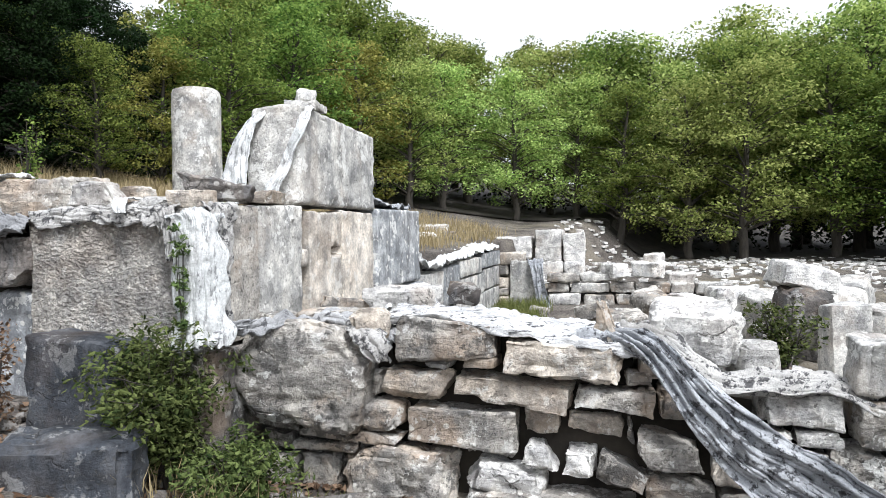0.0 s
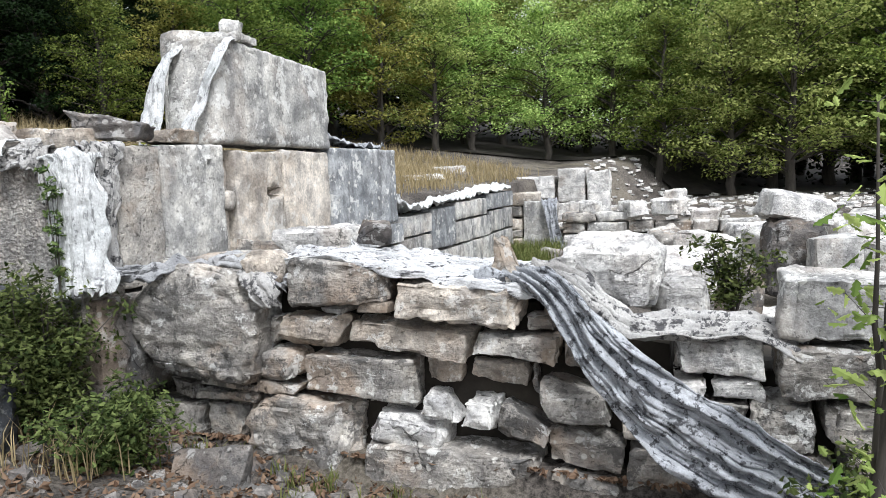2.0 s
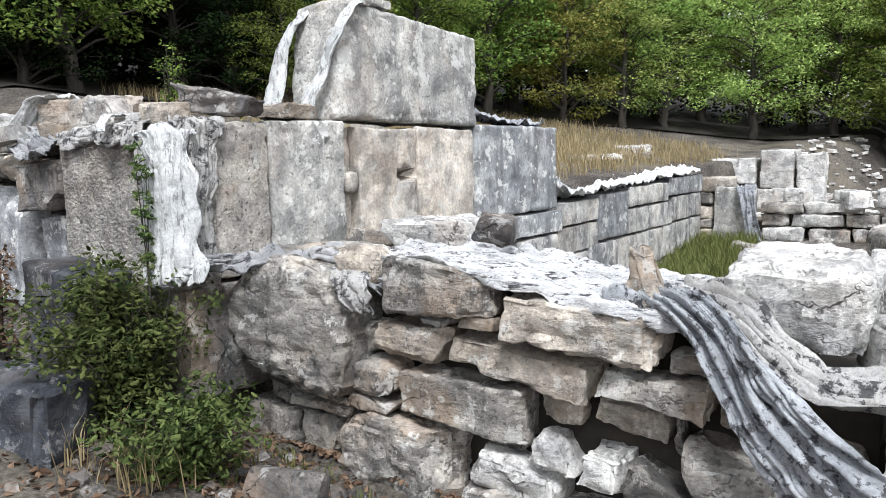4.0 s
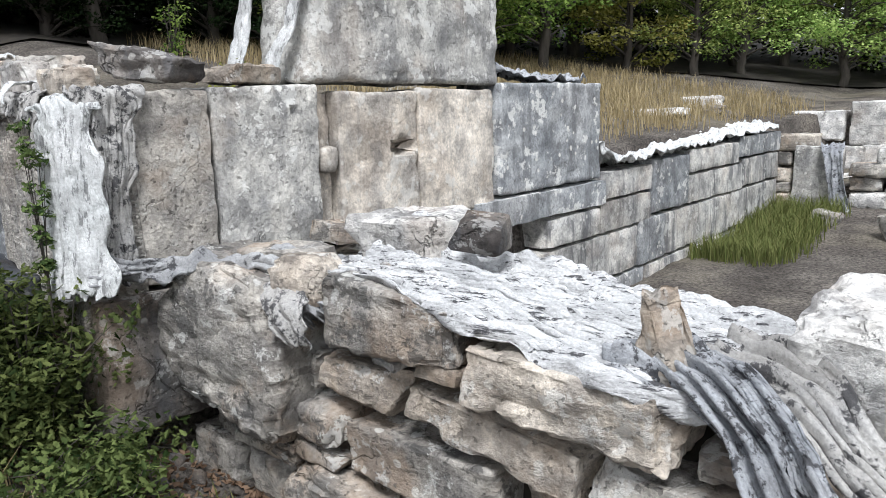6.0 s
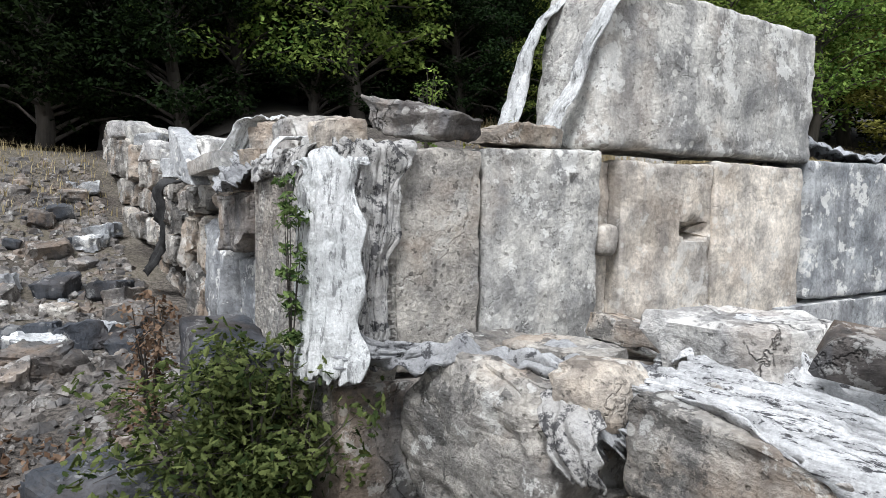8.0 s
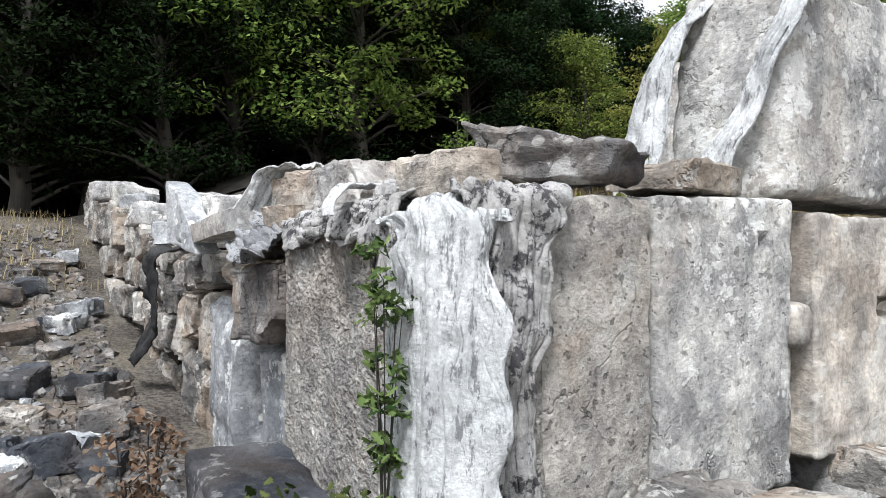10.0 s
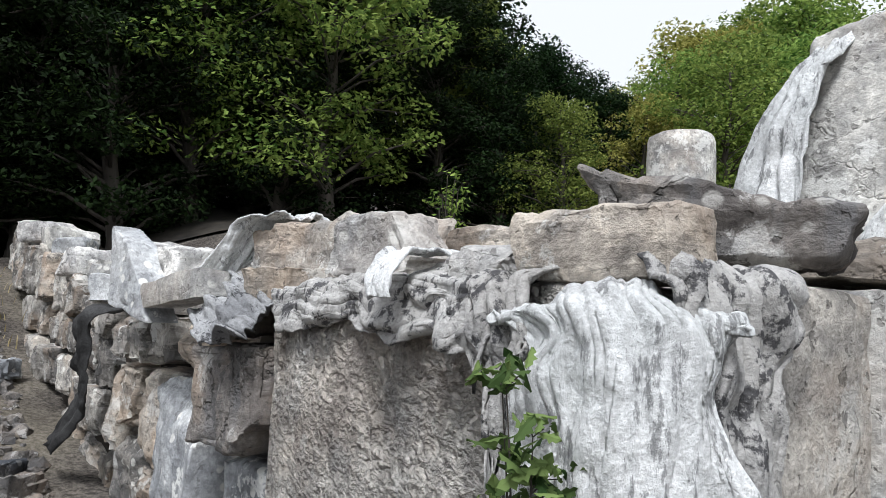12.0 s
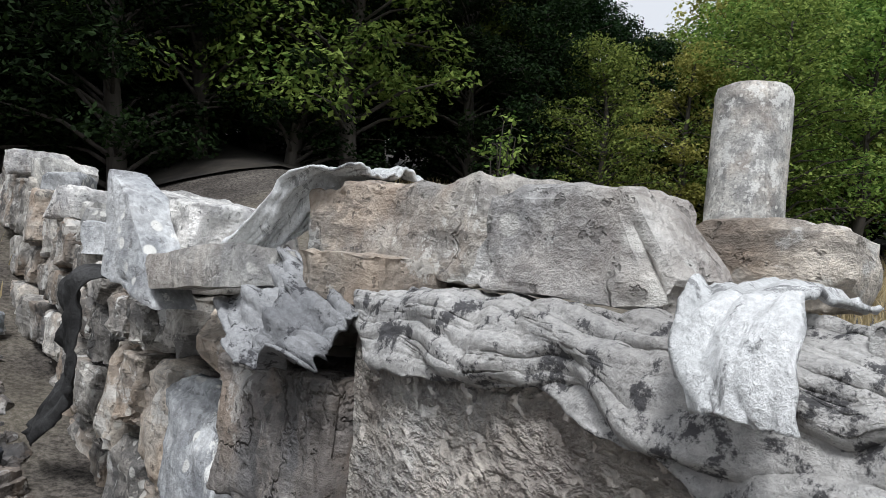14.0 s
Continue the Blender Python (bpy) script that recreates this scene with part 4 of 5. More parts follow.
cloth("geotextile_sheet", "matted grey sheet with long wrinkles lying on the rubble wall", MATTED,
      [(1.0, 0.2, 1.055), (1.4, 0.19, 1.05), (1.75, 0.19, 1.015), (2.1, 0.18, 0.955), (2.4, 0.17, 0.935), (2.7, 0.2, 0.88)],
      [(0.0, 0.95, 0.12), (0.1, 0.98, 0.02), (0.15, 0.98, 0.05), (0.15, 0.98, 0.1), (0.2, 0.95, 0.1), (0.2, 0.9, 0.2)],
      [0.34, 0.36, 0.42, 0.46, 0.46, 0.4], folds=9, depth=0.034, seed=11, n_long=160, n_wide=130, crumple=0.014, frill=0.12, cracks=True)
cloth("geotextile_sheet", "white bleached sheet spread over the top of the rubble wall", MATTED,
      [(1.0, 0.6, 1.0), (1.25, 0.6, 1.0), (1.6, 0.62, 0.97), (2.0, 0.62, 0.93), (2.4, 0.6, 0.92), (2.75, 0.55, 0.84)],
      [Y, Y, (0, 1, 0.1), Y, Y, Y], [0.5, 0.62, 0.6, 0.62, 0.6, 0.5], folds=6, depth=0.05, seed=17, n_long=130, n_wide=100, crumple=0.025, cracks=True)
cloth("geotextile_sheet", "crumpled grey sheet at the foot of the slabs beside the boulder", GREY_CLOTH,
      [(-0.16, -0.5, 0.94), (0.05, -0.42, 0.96), (0.25, -0.15, 1.0), (0.5, 0.05, 1.02), (0.85, 0.16, 0.98), (1.02, -0.06, 0.86)],
      [(0.3, 0.5, 0.6), (0.4, 0.7, 0.4), (0.5, 0.8, 0.1), (0.4, 0.9, 0), (0.6, 0.8, 0.2), (0.7, 0.1, 0.5)],
      [0.26, 0.34, 0.34, 0.32, 0.28, 0.22], folds=4, depth=0.045, seed=23, n_long=110, n_wide=70, crumple=0.04, cracks=True)
cloth("geotextile_sheet", "white sheet hanging down the corner of the slab wall", PALE_CLOTH,
      [(-0.09, -0.42, 1.772), (-0.06, -0.5, 1.758), (-0.03, -0.515, 1.66), (-0.025, -0.52, 1.5), (-0.02, -0.52, 1.3), (-0.02, -0.53, 1.05), (-0.01, -0.55, 0.86)],
      [(0.9, 0.43, 0)] * 7, [0.3, 0.32, 0.33, 0.34, 0.34, 0.35, 0.4], folds=7, depth=0.012, seed=31, n_long=130, n_wide=110, ragged=0.06, bend=0.07, crumple=0.008, frill=0.2)
cloth("geotextile_sheet", "grimy wrinkled sheet hanging down the slab beside the white one", RAG,
      [(-0.1, -0.31, 1.795), (0.015, -0.31, 1.785), (0.03, -0.31, 1.68), (0.03, -0.32, 1.5), (0.03, -0.34, 1.3), (0.035, -0.35, 1.05), (0.05, -0.37, 0.9)],
      [Y] * 7, [0.3, 0.3, 0.28, 0.24, 0.2, 0.22, 0.3], folds=6, depth=0.016, seed=44, n_long=130, n_wide=90, ragged=0.06, crumple=0.012, frill=0.2, cracks=True)
cloth("geotextile_sheet", "torn grey sheet hanging ragged over the top of the south slab", RAG,
      [(-1.5, -0.32, 1.765), (-1.1, -0.36, 1.785), (-0.74, -0.408, 1.782), (-0.46, -0.445, 1.778), (-0.26, -0.48, 1.755)],
      [(0.06, 0.75, 0.66)] * 5, [0.15, 0.2, 0.21, 0.19, 0.26], folds=6, depth=0.007, seed=41, n_long=250, n_wide=130, crumple=0.013, cracks=True, bend=0.068, frill=0.5)
cloth("geotextile_sheet", "torn grey rag of sheet hanging beside the white sheet", RAG,
      [(-0.27, -0.36, 1.775), (-0.27, -0.48, 1.765), (-0.25, -0.51, 1.68), (-0.24, -0.51, 1.6), (-0.23, -0.51, 1.42)], [X] * 5, [0.2, 0.17, 0.14, 0.1, 0.06], folds=3, depth=0.02, seed=43, n_long=60, n_wide=44, ragged=0.4, crumple=0.016, frill=0.25)
cloth("geotextile_sheet", "crumpled pale sheet lying over the south wall", PALE_CLOTH,
      [(-1.78, -0.1, 2.06), (-1.96, -0.16, 2.05), (-2.08, -0.22, 1.92), (-2.2, -0.3, 1.83), (-2.36, -0.34, 1.78)], [(0.2, 0.9, 0), (0.2, 0.9, 0.1), (0.3, 0.9, 0.1), (0.4, 0.9, 0.1), (0.5, 0.8, 0.2)],
      [0.2, 0.22, 0.2, 0.15, 0.12], folds=3, depth=0.02, seed=47, n_long=60, n_wide=40, crumple=0.012)
cloth("geotextile_sheet", "grimy crumpled sheet slumped between stones of the south wall", GREY_CLOTH,
      [(-2.1, -0.26, 1.74), (-1.9, -0.34, 1.74), (-1.7, -0.38, 1.68), (-1.48, -0.36, 1.66)], [(0, 0.7, 0.6), (0, 0.6, 0.7), (0, 0.6, 0.7), (0, 0.6, 0.7)],
      [0.2, 0.24, 0.24, 0.16], folds=4, depth=0.03, seed=53, n_long=50, n_wide=36, crumple=0.04)
cloth("plastic_strap", "black plastic strap hanging down the far wall", BLACK_CLOTH,
      [(-3.42, -0.3, 1.68), (-3.5, -0.44, 1.64), (-3.54, -0.44, 1.4), (-3.6, -0.42, 1.2), (-3.9, -0.5, 0.92)], [X, X, X, (0.8, 0, -0.4), (0.8, 0, -0.4)],
      [0.2, 0.24, 0.24, 0.2, 0.16], folds=2, depth=0.02, seed=59, n_long=50, n_wide=14, category="strap")
cloth("geotextile_strip", "pale twisted strip of sheet hanging over the great block", PALE_CLOTH,
      [(-0.06, 1.2, 2.67), (-0.02, 1.02, 2.6), (0.0, 0.9, 2.46), (-0.06, 0.845, 2.28), (-0.12, 0.82, 2.1), (-0.19, 0.78, 1.97), (-0.21, 0.74, 1.86)],
      [X, X, X, X, X, X, X], [0.12, 0.11, 0.09, 0.09, 0.1, 0.13, 0.19], folds=4, depth=0.018, seed=61, n_long=80, n_wide=30, crumple=0.01)
cloth("geotextile_strip", "pale strip of sheet hanging at the back of the great block", PALE_CLOTH,
      [(-0.38, 1.0, 2.62), (-0.44, 0.9, 2.52), (-0.48, 0.84, 2.38), (-0.53, 0.82, 2.2), (-0.54, 0.78, 2.03), (-0.54, 0.72, 1.84)], [(1, -0.3, 0)] * 6, [0.12, 0.14, 0.2, 0.26, 0.28, 0.28], folds=3, depth=0.018, seed=67, n_long=60, n_wide=30, crumple=0.01)
cloth("geotextile_sheet", "crumpled white sheet lying on the low end of the ashlar wall", PALE_CLOTH,
      [(-0.2, 4.15, 1.3), (-0.15, 4.6, 1.12), (-0.2, 5.6, 1.14), (-0.25, 6.8, 1.18), (-0.25, 8.2, 1.24), (-0.25, 9.5, 1.28)], [(-1, 0, 0)] * 6, [0.3, 0.5, 0.55, 0.55, 0.6, 0.6],
      folds=3, depth=0.06, seed=71, n_long=90, n_wide=30, crumple=0.05)
cloth("geotextile_sheet", "crumpled sheet lying on the slab beside the great block", CLOTH,
      [(-0.3, 2.5, 2.1), (-0.22, 2.7, 1.96), (-0.2, 3.0, 1.9), (-0.2, 3.6, 1.88), (-0.22, 4.05, 1.87)], [(-1, 0, 0)] * 5, [0.3, 0.36, 0.4, 0.4, 0.3], folds=3, depth=0.05, seed=73, n_long=50, n_wide=30, crumple=0.04)
cloth("geotextile_sheet", "wrinkled white sheet wrapped over a boulder on the wall", MATTED,
      [(0.62, 0.66, 0.98), (0.74, 0.68, 1.1), (0.94, 0.7, 1.18), (1.14, 0.7, 1.12), (1.26, 0.68, 1.0)], [Y] * 5, [0.36, 0.42, 0.44, 0.42, 0.4], folds=5, depth=0.016, seed=101, n_long=90, n_wide=80, crumple=0.02, cracks=True, bend=0.12, frill=0.2)
cloth("geotextile_sheet", "torn scrap of grey sheet hanging beside the boulder", RAG,
      [(0.72, 0.2, 1.03), (0.84, 0.0, 0.98), (0.94, -0.11, 0.92), (1.0, -0.13, 0.84), (1.03, -0.11, 0.74)], [(1, 0.2, 0)] * 5, [0.16, 0.18, 0.24, 0.22, 0.1], folds=3, depth=0.014, seed=103, n_long=50, n_wide=40, ragged=0.1, crumple=0.014, frill=0.2)
cloth("geotextile_strip", "pale strip of sheet laid over the torn grey sheet", PALE_CLOTH,
      [(-0.66, -0.2, 1.835), (-0.66, -0.34, 1.84), (-0.64, -0.44, 1.83), (-0.61, -0.505, 1.785), (-0.59, -0.515, 1.74)], [X] * 5, [0.09, 0.1, 0.11, 0.11, 0.1], folds=2, depth=0.012, seed=107, n_long=40, n_wide=24, crumple=0.01)
# cap stones on the great block
loose_stone(-0.14, 1.3, 2.69, (0.3, 0.36, 0.1), ASHLAR, "flat stone under the cap on the great block", (0, 0, 10), rough=0.03, rounding=0.3)
loose_stone(-0.14, 1.3, 2.79, (0.2, 0.24, 0.14), WHITE, "small pale stone capping the great block", (5, 8, 30), rough=0.03, rounding=0.35)

# ---- the sunken room and what stands round it ----
north_wall = wall_core("wall_north", "low dry-stone wall with an upright jamb stone at the end of the room", SOIL, [(0.1, 5.2, 9.95, 10.5, -0.3, 0.4)])
for i, (z0, z1) in enumerate([(-0.2, 0.06), (0.06, 0.28), (0.28, 0.44), (0.44, 0.68), (0.68, 0.9), (0.9, 1.16)]):
    stone_in(north_wall, (-0.06, 0.21 if i < 5 else 0.5), (9.7, 10.1), (z0, z1), (RUBBLE, RUSTY)[i % 2], "stone", rounding=0.4, rough=0.03)
stone_in(north_wall, (0.22, 0.84), (9.66, 10.0), (-0.2, 0.98), ASHLAR, "jamb", (0, 2, 0), "upright grey jamb stone", rounding=0.1, rough=0.02, warp=0.02, res=0.05)
r = rand(5)
for row, (z0, z1) in enumerate([(-0.2, 0.1), (0.1, 0.34), (0.34, 0.56), (0.56, 0.74)]):
    p = 0.95
    while p < (5.2 if row < 2 else 4.2 if row < 3 else 2.4):
        w = r.uniform(0.3, 0.8)
        stone_in(north_wall, (p, p + w), (9.72 + r.uniform(-0.05, 0.05), 10.2), (z0, z1), r.choice((RUBBLE, ASHLAR, WHITE)), "stone", rounding=0.3, rough=0.035, warp=0.05)
        p += w + 0.02
for p, q, z, s in [(1.5, 9.9, 0.82, 0.4), (2.1, 10, 0.85, 0.34), (2.3, 9.8, 0.78, 0.5), (2.9, 9.9, 0.8, 0.55), (3.5, 10, 0.6, 0.5), (3.0, 10.0, 1.0, 0.35)]:
    loose_stone(p, q, z, (s, s * 0.8, s * 0.6), WHITE, "bleached stone lying on the low wall", (0, 0, 50 * p), rough=0.04, rounding=0.3, group="stones on the north wall")
far_wall = wall_core("wall_far", "far stretch of pale ashlar wall", SOIL, [(-1.4, 1.2, 12.7, 13.4, 0.3, 1.2)])
for p0, p1, z0, z1 in [(-1.5, -0.6, 0.9, 1.42), (-0.58, 0.3, 0.9, 1.46), (0.32, 1.0, 0.85, 1.56), (1.02, 1.5, 0.5, 1.5), (-1.4, -0.1, 0.3, 0.88), (-0.08, 1.0, 0.3, 0.84), (1.0, 1.6, 0.1, 0.5)]:
    stone_in(far_wall, (p0, p1), (12.5, 13.2), (z0, z1), WHITE, "block", rounding=0.12, rough=0.03)
cloth("geotextile_strip", "torn pale strip of sheet hanging on the jamb stone", CLOTH,
      [(0.7, 9.85, 1.0), (0.76, 9.62, 0.96), (0.82, 9.56, 0.6), (0.9, 9.54, 0.2), (1.0, 9.5, -0.1)], [X, X, X, X, X], [0.3, 0.3, 0.22, 0.26, 0.36], folds=3, depth=0.04, seed=83, n_long=40, n_wide=20)
for i in range(4):
    loose_stone(-1.2, 10.4, 1.34 + 0.075 * i, (0.55 - 0.1 * i, 0.5 - 0.08 * i, 0.08), DARK, "flat dark stone of a small cairn", (0, 0, 40 * i), "cairn_stone", rough=0.02, rounding=0.3, group="cairn stones")
loose_stone(-1.6, 8.8, 1.52, (1.0, 0.9, 0.1), WHITE, "pale flat slab in the dry grass", (0, 0, 20), "flat_slab", rough=0.03, rounding=0.3)
loose_stone(-1.9, 11.6, 1.6, (0.7, 0.6, 0.3), WHITE, "pale block in the dry grass", (0, 0, 30), "flat_slab", rough=0.04, rounding=0.3)
# heaped stones in the east of the room
loose_stone(3.72, 2.2, 0.5, (0.3, 0.3, 0.5), RUBBLE, "mossy brown stone beside the white blocks", (0, 5, 20), "tumbled_stone", rough=0.04, rounding=0.2, facets=7, group="tumbled stones")
loose_stone(4.2, 3.3, 0.62, (0.52, 0.6, 0.7), DARK, "dark pitted boulder standing in the heap", (0, 6, 10), "boulder", rough=0.06, rounding=0.5)
loose_stone(4.5, 2.9, 0.36, (0.36, 0.4, 1.02), ASHLAR, "upright squared grey stone with chisel marks", (0, -2, 8), "upright_stone", rough=0.02, rounding=0.12, warp=0.02)
loose_stone(4.25, 3.5, 1.08, (0.6, 0.5, 0.26), WHITE, "pale slab on top of the heap", (0, 12, 10), "pale_slab", rough=0.04, rounding=0.3)
loose_stone(4.85, 3.1, 0.5, (0.36, 0.4, 0.7), ASHLAR, "short upright grey stone in the heap", (0, 4, -10), "upright_stone", rough=0.03, rounding=0.2)
for i, (p, q, z, s) in enumerate([(4.0, 2.8, 0.08, 0.5), (4.9, 2.4, 0.1, 0.6), (5.4, 2.9, 0.3, 0.7), (3.6, 3.6, 0.1, 0.6), (5.1, 4.2, 0.4, 0.8), (5.8, 3.6, 0.5, 0.7), (3.2, 5.2, 0.2, 0.8), (4.4, 5.4, 0.35, 0.9), (2.5, 6.6, 0.15, 0.6),
                                  (3.5, 7.2, 0.25, 0.8), (5.2, 6.6, 0.35, 0.9), (1.9, 8.4, 0.1, 0.5), (4.2, 8.4, 0.3, 0.8), (5.8, 8.0, 0.4, 0.9), (2.9, 8.8, 0.2, 0.7), (5.4, 3.3, 0.85, 0.4), (5.9, 2.2, 0.3, 0.6), (0.9, 8.9, 0.0, 0.4)]):
    loose_stone(p, q, z, (s, s * 0.85, s * 0.75), (WHITE, ASHLAR, RUBBLE)[i % 3], "tumbled limestone block in the sunken room", (5 * (i % 3), 7 * (i % 4), 47 * i), "tumbled_stone", rough=0.045, rounding=0.35, res=0.07, group="tumbled stones")

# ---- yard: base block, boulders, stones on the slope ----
# block and boulder: shade by the bush put into their stone colour
loose_stone(-0.73, -0.66, 0.63, (0.75, 0.36, 0.68), SLATE, "smooth grey block leaning at the foot of the slab, shade put into its colour", (4, 3, -4), "base_block", rough=0.025, rounding=0.18, warp=0.04, res=0.045)
loose_stone(-0.4, -1.2, 0.27, (0.8, 0.5, 0.55), SLATE, "dark blue-grey boulder beside the bush, with shade put into its colour", (0, 0, 20), "boulder", facets=8, rough=0.05, rounding=0.3, res=0.04)
loose_stone(0.85, -0.55, -0.14, (0.46, 0.2, 0.34), DARK, "flat grey stone leaning at the wall's foot", (-34, 0, 8), rough=0.02, rounding=0.25, warp=0.1)
loose_stone(1.65, -0.55, -0.27, (0.24, 0.16, 0.08), WHITE, "small pale angular stone on the ground", (0, 10, 30), rough=0.02, rounding=0.15, warp=0.15)
loose_stone(1.05, -1.15, -0.2, (0.3, 0.24, 0.14), WHITE, "small white stone on the ground", (0, 0, 10), rough=0.02, rounding=0.3)
loose_stone(1.25, -0.95, -0.2, (0.18, 0.16, 0.2), ASHLAR, "small grey stone on the ground", (0, 0, 40), rough=0.02, rounding=0.3)
shapes = []
r = rand(77)
for k in range(6):
    ob = loose_stone(0, 0, 0, (r.uniform(0.8, 1.2), r.uniform(0.6, 0.9), r.uniform(0.35, 0.65)), (DARK, BLUE, DARK, SLATE, RUBBLE, DARK)[k], "grey stone half sunk in the slope", (0, 0, 0), "slope_stone", "stones on the slope",
                     rough=0.09, rounding=0.25, warp=0.1, res=0.1, facets=8)
    shapes.append(ob)
spots = []
while len(spots) < 290:
    p, q = -1.2 - 6.5 * r.random() ** 1.4, -0.55 - 3.4 * r.random() ** 1.2
    if p > -2.0 and q > -1.75:
        continue
    spots.append((p, q, r.choice((0.08, 0.12, 0.16, 0.2, 0.26, 0.36))))
for i, (p, q, s) in enumerate(spots):
    m = BASE @ pose(p, q, ground_z(p, q) + 0.1 * s, r.uniform(-14, 14), r.uniform(-14, 14), r.uniform(0, 360))
    src = shapes[i % 6]
    ob = src if i < 6 else copy_thing(src, m)
    ob.matrix_world = m @ Matrix.Diagonal((s, s, s, 1))

# gravel and chips on the slope and the yard
gv2, gf2 = [], []
r = rand(93)
for i in range(5200):
    if i < 4500:
        p, q = -0.9 - 7.5 * r.random() ** 1.3, -0.5 - 4.0 * r.random() ** 1.2
    else:
        p, q = r.uniform(-0.9, 4.6), -0.12 - 3.0 * r.random() ** 1.6
    s = 0.02 + 0.06 * r.random() ** 3
    m = pose(p, q, ground_z(p, q) + 0.1 * s, r.uniform(-25, 25), r.uniform(-25, 25), r.uniform(0, 360))
    b0 = len(gv2)
    for sx, sy, sz in ((-1, -0.6, -0.4), (1, -0.8, -0.4), (0.8, 0.9, -0.4), (-0.9, 0.7, -0.4), (-0.6, -0.4, 0.5), (0.6, -0.5, 0.4), (0.5, 0.5, 0.55), (-0.6, 0.4, 0.4)):
        gv2.append(m @ Vector((sx * s * r.uniform(0.7, 1.1), sy * s * r.uniform(0.7, 1.1), sz * s * r.uniform(0.7, 1.2))))
    gf2 += [[b0 + k for k in f] for f in ((0, 3, 2, 1), (4, 5, 6, 7), (0, 1, 5, 4), (1, 2, 6, 5), (2, 3, 7, 6), (3, 0, 4, 7))]
gravel = new("gravel", mesh_from("gravel", gv2, gf2, DARK, False))
gravel.matrix_world = BASE
tagged(gravel, "broken grey limestone chips strewn over the ground", "gravel", "", "stuff")

# scree on the bank behind the room
sv, sf = [], []
r = rand(91)
for _ in range(1200):
    p, q = r.uniform(0.5, 16), 10.8 + 7.6 * r.random()
    s = r.uniform(0.07, 0.26)
    m = pose(p, q, ground_z(p, q) + 0.02, r.uniform(-15, 15), r.uniform(-15, 15), r.uniform(0, 360)) @ Matrix.Diagonal((s, s, s * 0.6, 1))
    box = [Vector((sx * 0.5 * r.uniform(0.7, 1), sy * 0.4 * r.uniform(0.7, 1), sz * 0.28 * r.uniform(0.7, 1))) for sx in (-1, 1) for sy in (-1, 1) for sz in (-1, 1)]
    b = len(sv)
    sv += [m @ v for v in box]
    sf += [[b + i for i in f] for f in ((0, 1, 3, 2), (4, 6, 7, 5), (0, 4, 5, 1), (2, 3, 7, 6), (0, 2, 6, 4), (1, 5, 7, 3))]
scree = new("scree", mesh_from("scree", sv, sf, WHITE, False))
scree.matrix_world = BASE
tagged(scree, "pale broken stones scattered on the bank before the wood", "scree", "", "stuff")

# ---- plants ----
def plant(ob, p, q, z=None, yaw=0, scale=1.0):
    ob.matrix_world = BASE @ pose(p, q, ground_z(p, q) if z is None else z, 0, 0, yaw) @ Matrix.Scale(scale, 4)
    return ob


plant(make_shrub("bush", "dense green wild bush beside the slab wall", LEAF_BUSH, 5, 0.9, 0.46, 20, 6500, 0.04, lobed=True), -0.12, -0.76, 0.15)
plant(make_shrub("bush", "low green bush in front of the rubble wall", LEAF_BUSH, 6, 0.42, 0.4, 14, 3600, 0.04, lobed=True), 0.3, -0.72, -0.08)
plant(make_shrub("bush", "dry brown sapling on the slope", LEAF_DRY, 7, 0.75, 0.2, 7, 700, 0.035), -1.2, -0.92)
plant(make_shrub("bush", "green bush growing among the tumbled stones", LEAF_BUSH, 9, 0.5, 0.26, 10, 1300, 0.04), 3.66, 1.15, 0.55)
plant(make_shrub("bush", "small green bush at the foot of the wall", LEAF_BUSH, 12, 0.45, 0.35, 9, 1500, 0.045), 4.2, -0.4, -0.2)
plant(make_shrub("creeper", "green weeds climbing the white sheet", LEAF_BUSH, 13, 0.85, 0.05, 6, 360, 0.03, 2.2, category="weed", lobed=True, thick=0.0022), -0.09, -0.6, 0.86, 0, 1.16)
plant(make_shrub("weed", "thin yellow-green weed on the terrace", LEAF_GOLD, 14, 0.5, 0.18, 6, 260, 0.035, category="weed"), -1.6, 1.6)
plant(make_shrub("weed", "thin yellow-green weed behind the wall", LEAF_GOLD, 15, 0.4, 0.16, 5, 200, 0.035, category="weed"), -0.5, 0.75, 1.6)
plant(make_shrub("sapling", "thin yellow-green sapling standing on the terrace", LEAF, 16, 0.95, 0.3, 7, 420, 0.05, category="sapling"), -4.3, 2.45)
plant(make_shrub("sapling", "slender light green sapling beside the yard", LEAF_LIGHT, 18, 2.0, 0.5, 4, 240, 0.07, category="sapling", lobed=True), 4.08, -0.75, -0.1)
r = rand(33)
blades("dry_grass", "tall dry yellow grass on the terrace", STRAW, [(p, q, ground_z(p, q)) for p, q in ((r.uniform(-9, -0.6), r.uniform(4.4, 14)) for _ in range(2600))], 0.32, 34, 7, 0.006, spread=0.15)
blades("slope_grass", "dry grass on the slope", STRAW, [(p, q, ground_z(p, q)) for p, q in ((r.uniform(-14, -6.5), r.uniform(-5, -0.5)) for _ in range(700))], 0.14, 35, 8, 0.006, spread=0.15)
blades("green_grass", "green grass in the corner of the sunken room", GREEN_GRASS, [(r.uniform(0.08, 0.95), q, ground_z(0.5, q)) for q in (r.uniform(6.3, 9.5) for _ in range(420))], 0.3, 36, 12, 0.007)
blades("yard_grass", "green weeds and grass at the foot of the wall", GREEN_GRASS, [(p, q, ground_z(p, q)) for p, q in ((r.uniform(0.3, 4.2), -0.15 - 0.5 * r.random() ** 2) for _ in range(60))], 0.14, 37, 9, 0.005, spread=0.03)
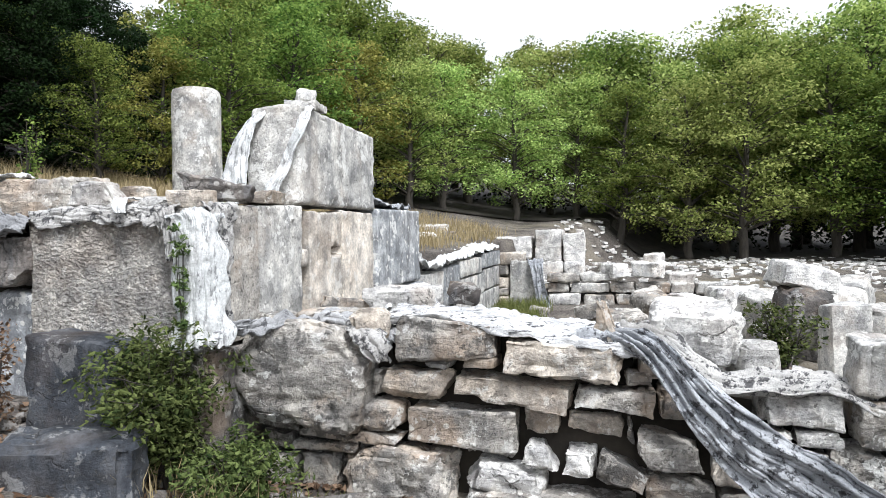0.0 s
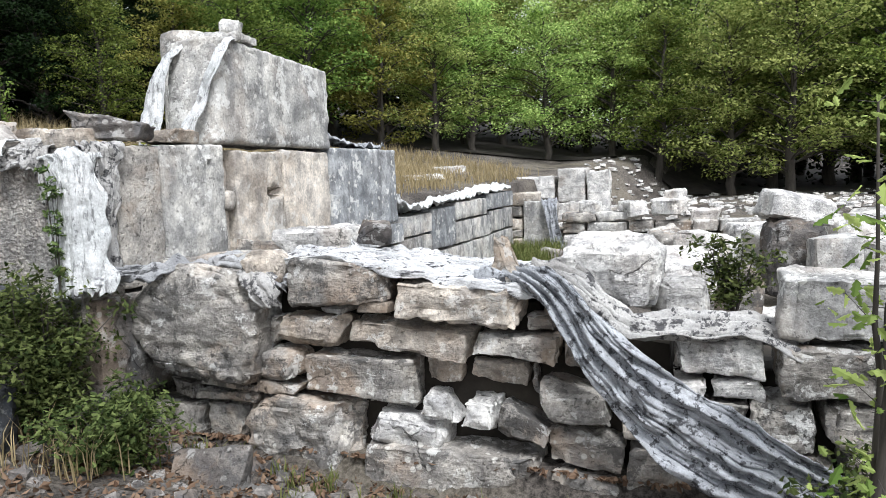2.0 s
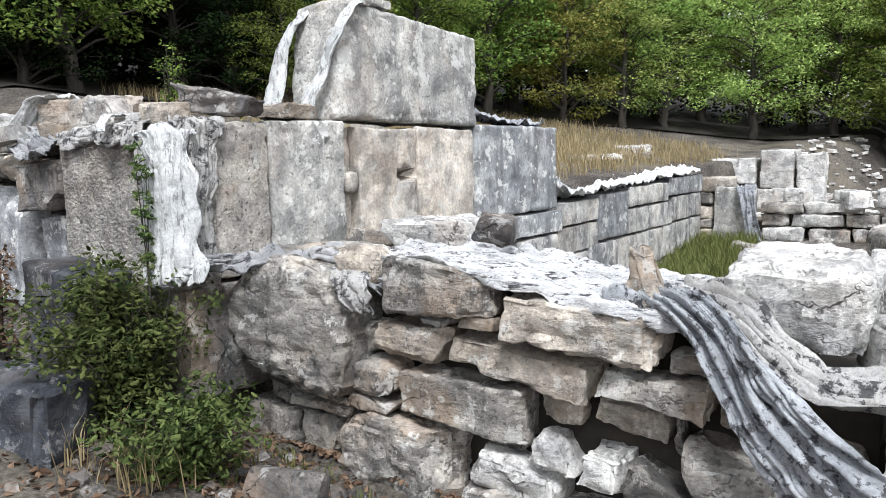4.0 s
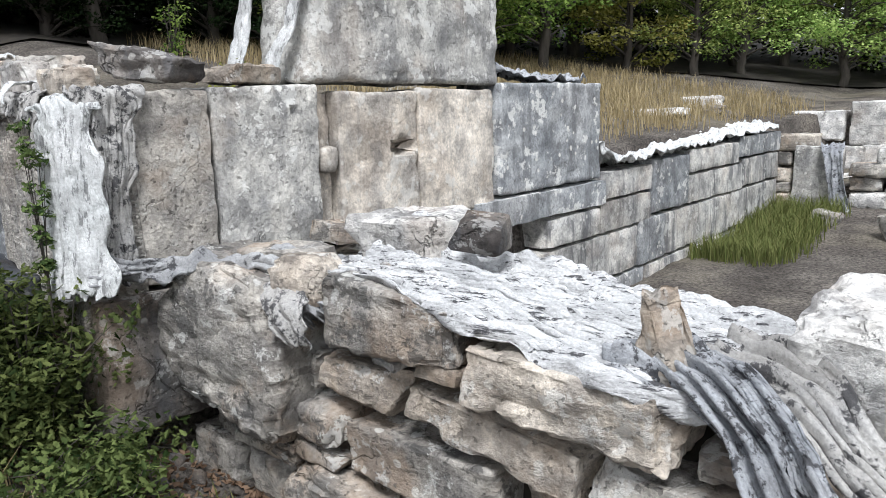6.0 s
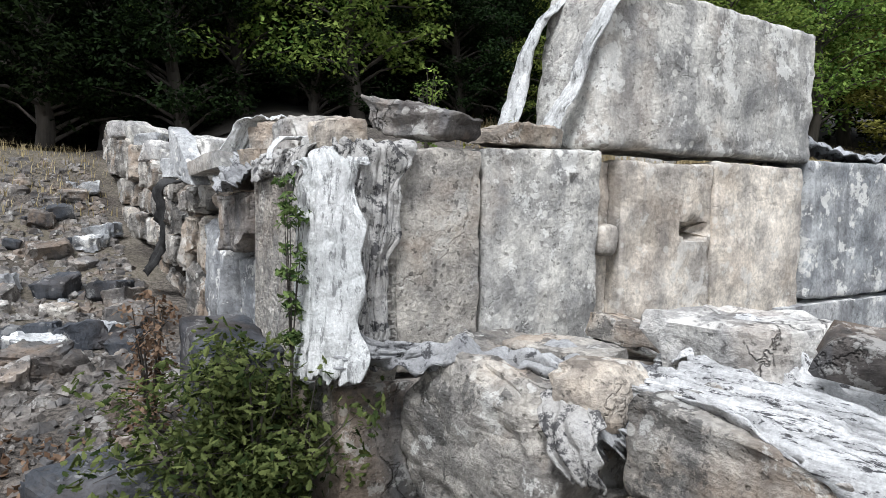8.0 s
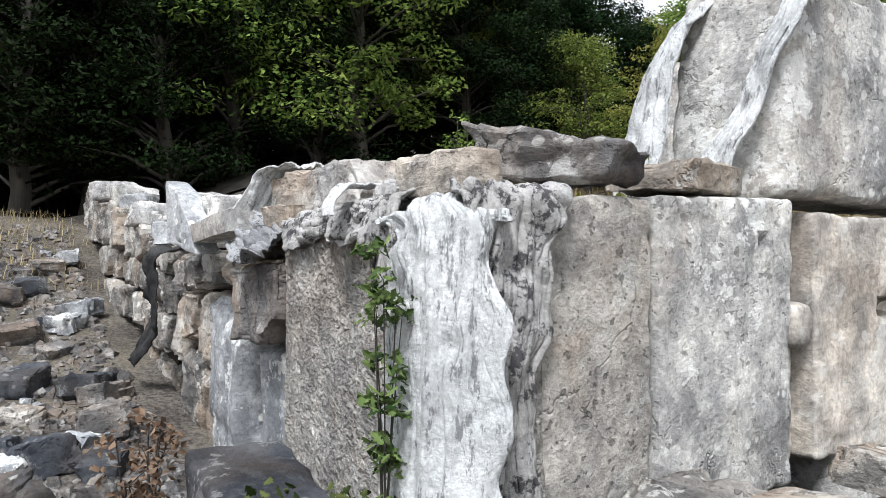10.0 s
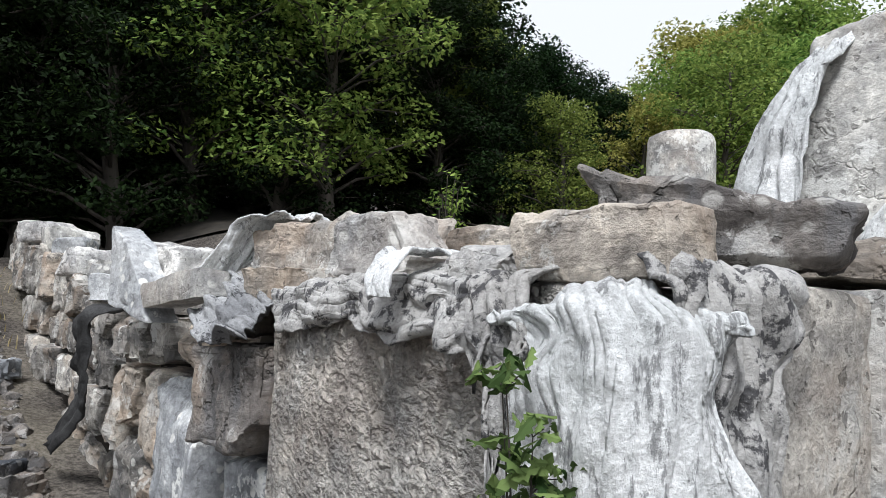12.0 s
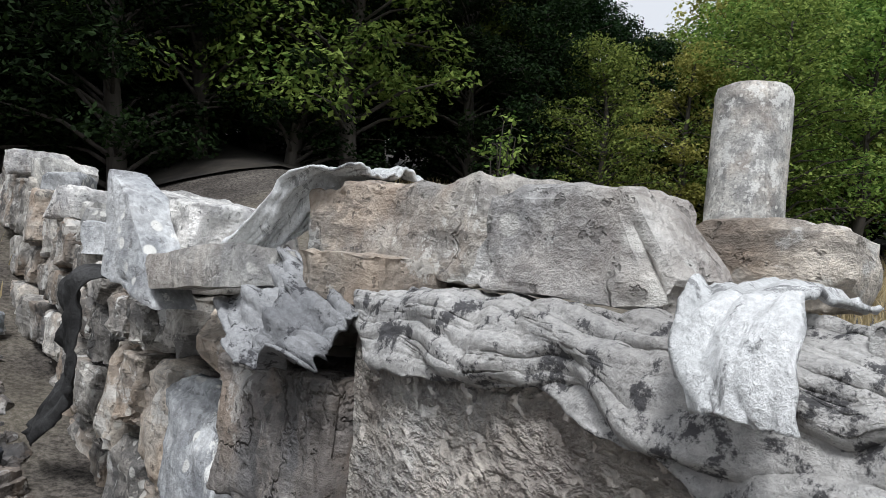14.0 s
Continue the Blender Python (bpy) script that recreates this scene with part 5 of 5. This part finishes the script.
blades("dry_stalks", "dry grass stalks beside the bush", STRAW, [(p, q, ground_z(p, q)) for p, q in ((r.uniform(-0.4, 0.5), r.uniform(-1.2, -0.8)) for _ in range(14))], 0.35, 38, 8, 0.004)

lv = ([], [])
r = rand(44)
for _ in range(9000):
    p, q = r.uniform(-1.5, 4.5), -3.0 * r.random() ** 1.5
    leaf_cards(lv, r, (p, q, ground_z(p, q) + 0.012), 0.01, 1, 0.05, 1.0, 0.0)
litter = new("leaf_litter", mesh_from("leaf_litter", *lv, LEAF_DRY, False))
litter.matrix_world = BASE
tagged(litter, "dry brown fallen leaves scattered on the ground", "leaves", "", "stuff")

# ---- the wood all round ----
kinds = [make_tree("broad green oak at the edge of the wood", 8.0, 2.5, LEAF, 1, 12000, 80, 0.16, 0.13),
         make_tree("broad green tree at the edge of the wood", 8.0, 2.7, LEAF_LIGHT, 2, 12000, 80, 0.15, 0.13),
         make_tree("yellowing broadleaf tree at the edge of the wood", 8.0, 2.4, LEAF_GOLD, 3, 10500, 60, 0.06, 0.14),
         make_tree("tall green tree at the edge of the wood", 8.0, 2.1, LEAF, 4, 12000, 80, 0.18, 0.125),
         make_tree("dark evergreen tree at the edge of the wood, with shade in its leaf colour", 8.0, 2.2, LEAF_DARK, 5, 19000, 90, 0.06, 0.115, 0.35),
         make_tree("dark tall evergreen in the wood, with shade in its leaf colour", 8.0, 2.0, LEAF_DARK, 6, 19000, 90, 0.08, 0.115, 0.2)]
used = set()


def tree(kind, p, q, yaw, scale):
    m = BASE @ pose(p, q, ground_z(p, q) - 0.05, 0, 0, yaw)
    src = kinds[kind]
    ob = src if kind not in used else copy_thing(src, m)
    used.add(kind)
    ob.matrix_world = m @ Matrix.Scale(scale, 4)


def wood_place(a, far):
    return INV @ Vector((0.4 - far * math.sin(radians(a)), 1.5 + far * math.cos(radians(a)), 0))


EDGE = [(-48, 20), (-10, 22), (8, 20), (20, 16), (38, 13.5), (60, 12.5), (100, 14)]
RISE = [(-48, 19.0), (-25, 18.2), (-14, 17.2), (-4, 16.8), (3, 18.8), (8, 22.3), (15, 24.5), (21, 24), (24.5, 20.5), (29, 19), (34, 23), (40, 31), (100, 33)]
r = rand(55)
for row, (d0, count) in enumerate([(0.0, 30), (2.6, 30), (5.5, 28), (9.0, 26)]):
    for i in range(count):
        a = -48 + 146 * (i + 0.5 * (row % 2) + r.uniform(-0.25, 0.25)) / count
        far = lerp_table(a, EDGE) + d0 + r.uniform(-0.8, 0.8)
        loc = wood_place(a, far)
        if a > 27:
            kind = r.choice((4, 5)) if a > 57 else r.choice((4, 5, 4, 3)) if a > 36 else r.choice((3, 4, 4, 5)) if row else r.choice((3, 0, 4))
        elif a > 9:
            kind = r.choice((2, 2, 0, 2, 3))
        else:
            kind = r.choice((1, 1, 1, 3, 0)) if row < 2 else r.choice((1, 0, 3))
        tall = 1.6 + far * math.tan(radians(lerp_table(a, RISE))) - ground_z(loc.x, loc.y)
        tree(kind, loc.x, loc.y, r.uniform(0, 360), tall * r.uniform(0.82, 1.04) * (0.9 if row == 0 else 1.0) / 8.0)

# undergrowth added between the trunks; near-black leaves stand in for the shade
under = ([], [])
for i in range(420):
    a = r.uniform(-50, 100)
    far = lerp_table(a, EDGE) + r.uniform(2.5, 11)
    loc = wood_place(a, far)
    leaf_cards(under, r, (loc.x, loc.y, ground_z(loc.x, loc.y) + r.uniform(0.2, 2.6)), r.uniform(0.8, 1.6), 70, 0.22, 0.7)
shade_leaves = new("undergrowth", mesh_from("undergrowth", *under, LEAF_UNDER, False))
shade_leaves.matrix_world = BASE
tagged(shade_leaves, "added undergrowth between the trees, shade put into its colour", "undergrowth", "", "stuff")

# woodland floor sheet; the trees' shade is painted in as near-black colour
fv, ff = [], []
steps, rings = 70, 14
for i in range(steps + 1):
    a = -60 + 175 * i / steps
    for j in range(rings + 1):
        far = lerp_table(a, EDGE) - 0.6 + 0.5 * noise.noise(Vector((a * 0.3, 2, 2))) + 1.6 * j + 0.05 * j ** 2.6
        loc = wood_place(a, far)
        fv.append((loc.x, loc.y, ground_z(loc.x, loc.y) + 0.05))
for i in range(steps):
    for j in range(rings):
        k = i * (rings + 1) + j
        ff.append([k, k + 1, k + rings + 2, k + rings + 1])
wood_floor = new("woodland_floor", mesh_from("woodland_floor", fv, ff, SHADED_EARTH))
wood_floor.matrix_world = BASE
tagged(wood_floor, "woodland floor under the trees, their shade put into its colour", "ground", "", "structure")
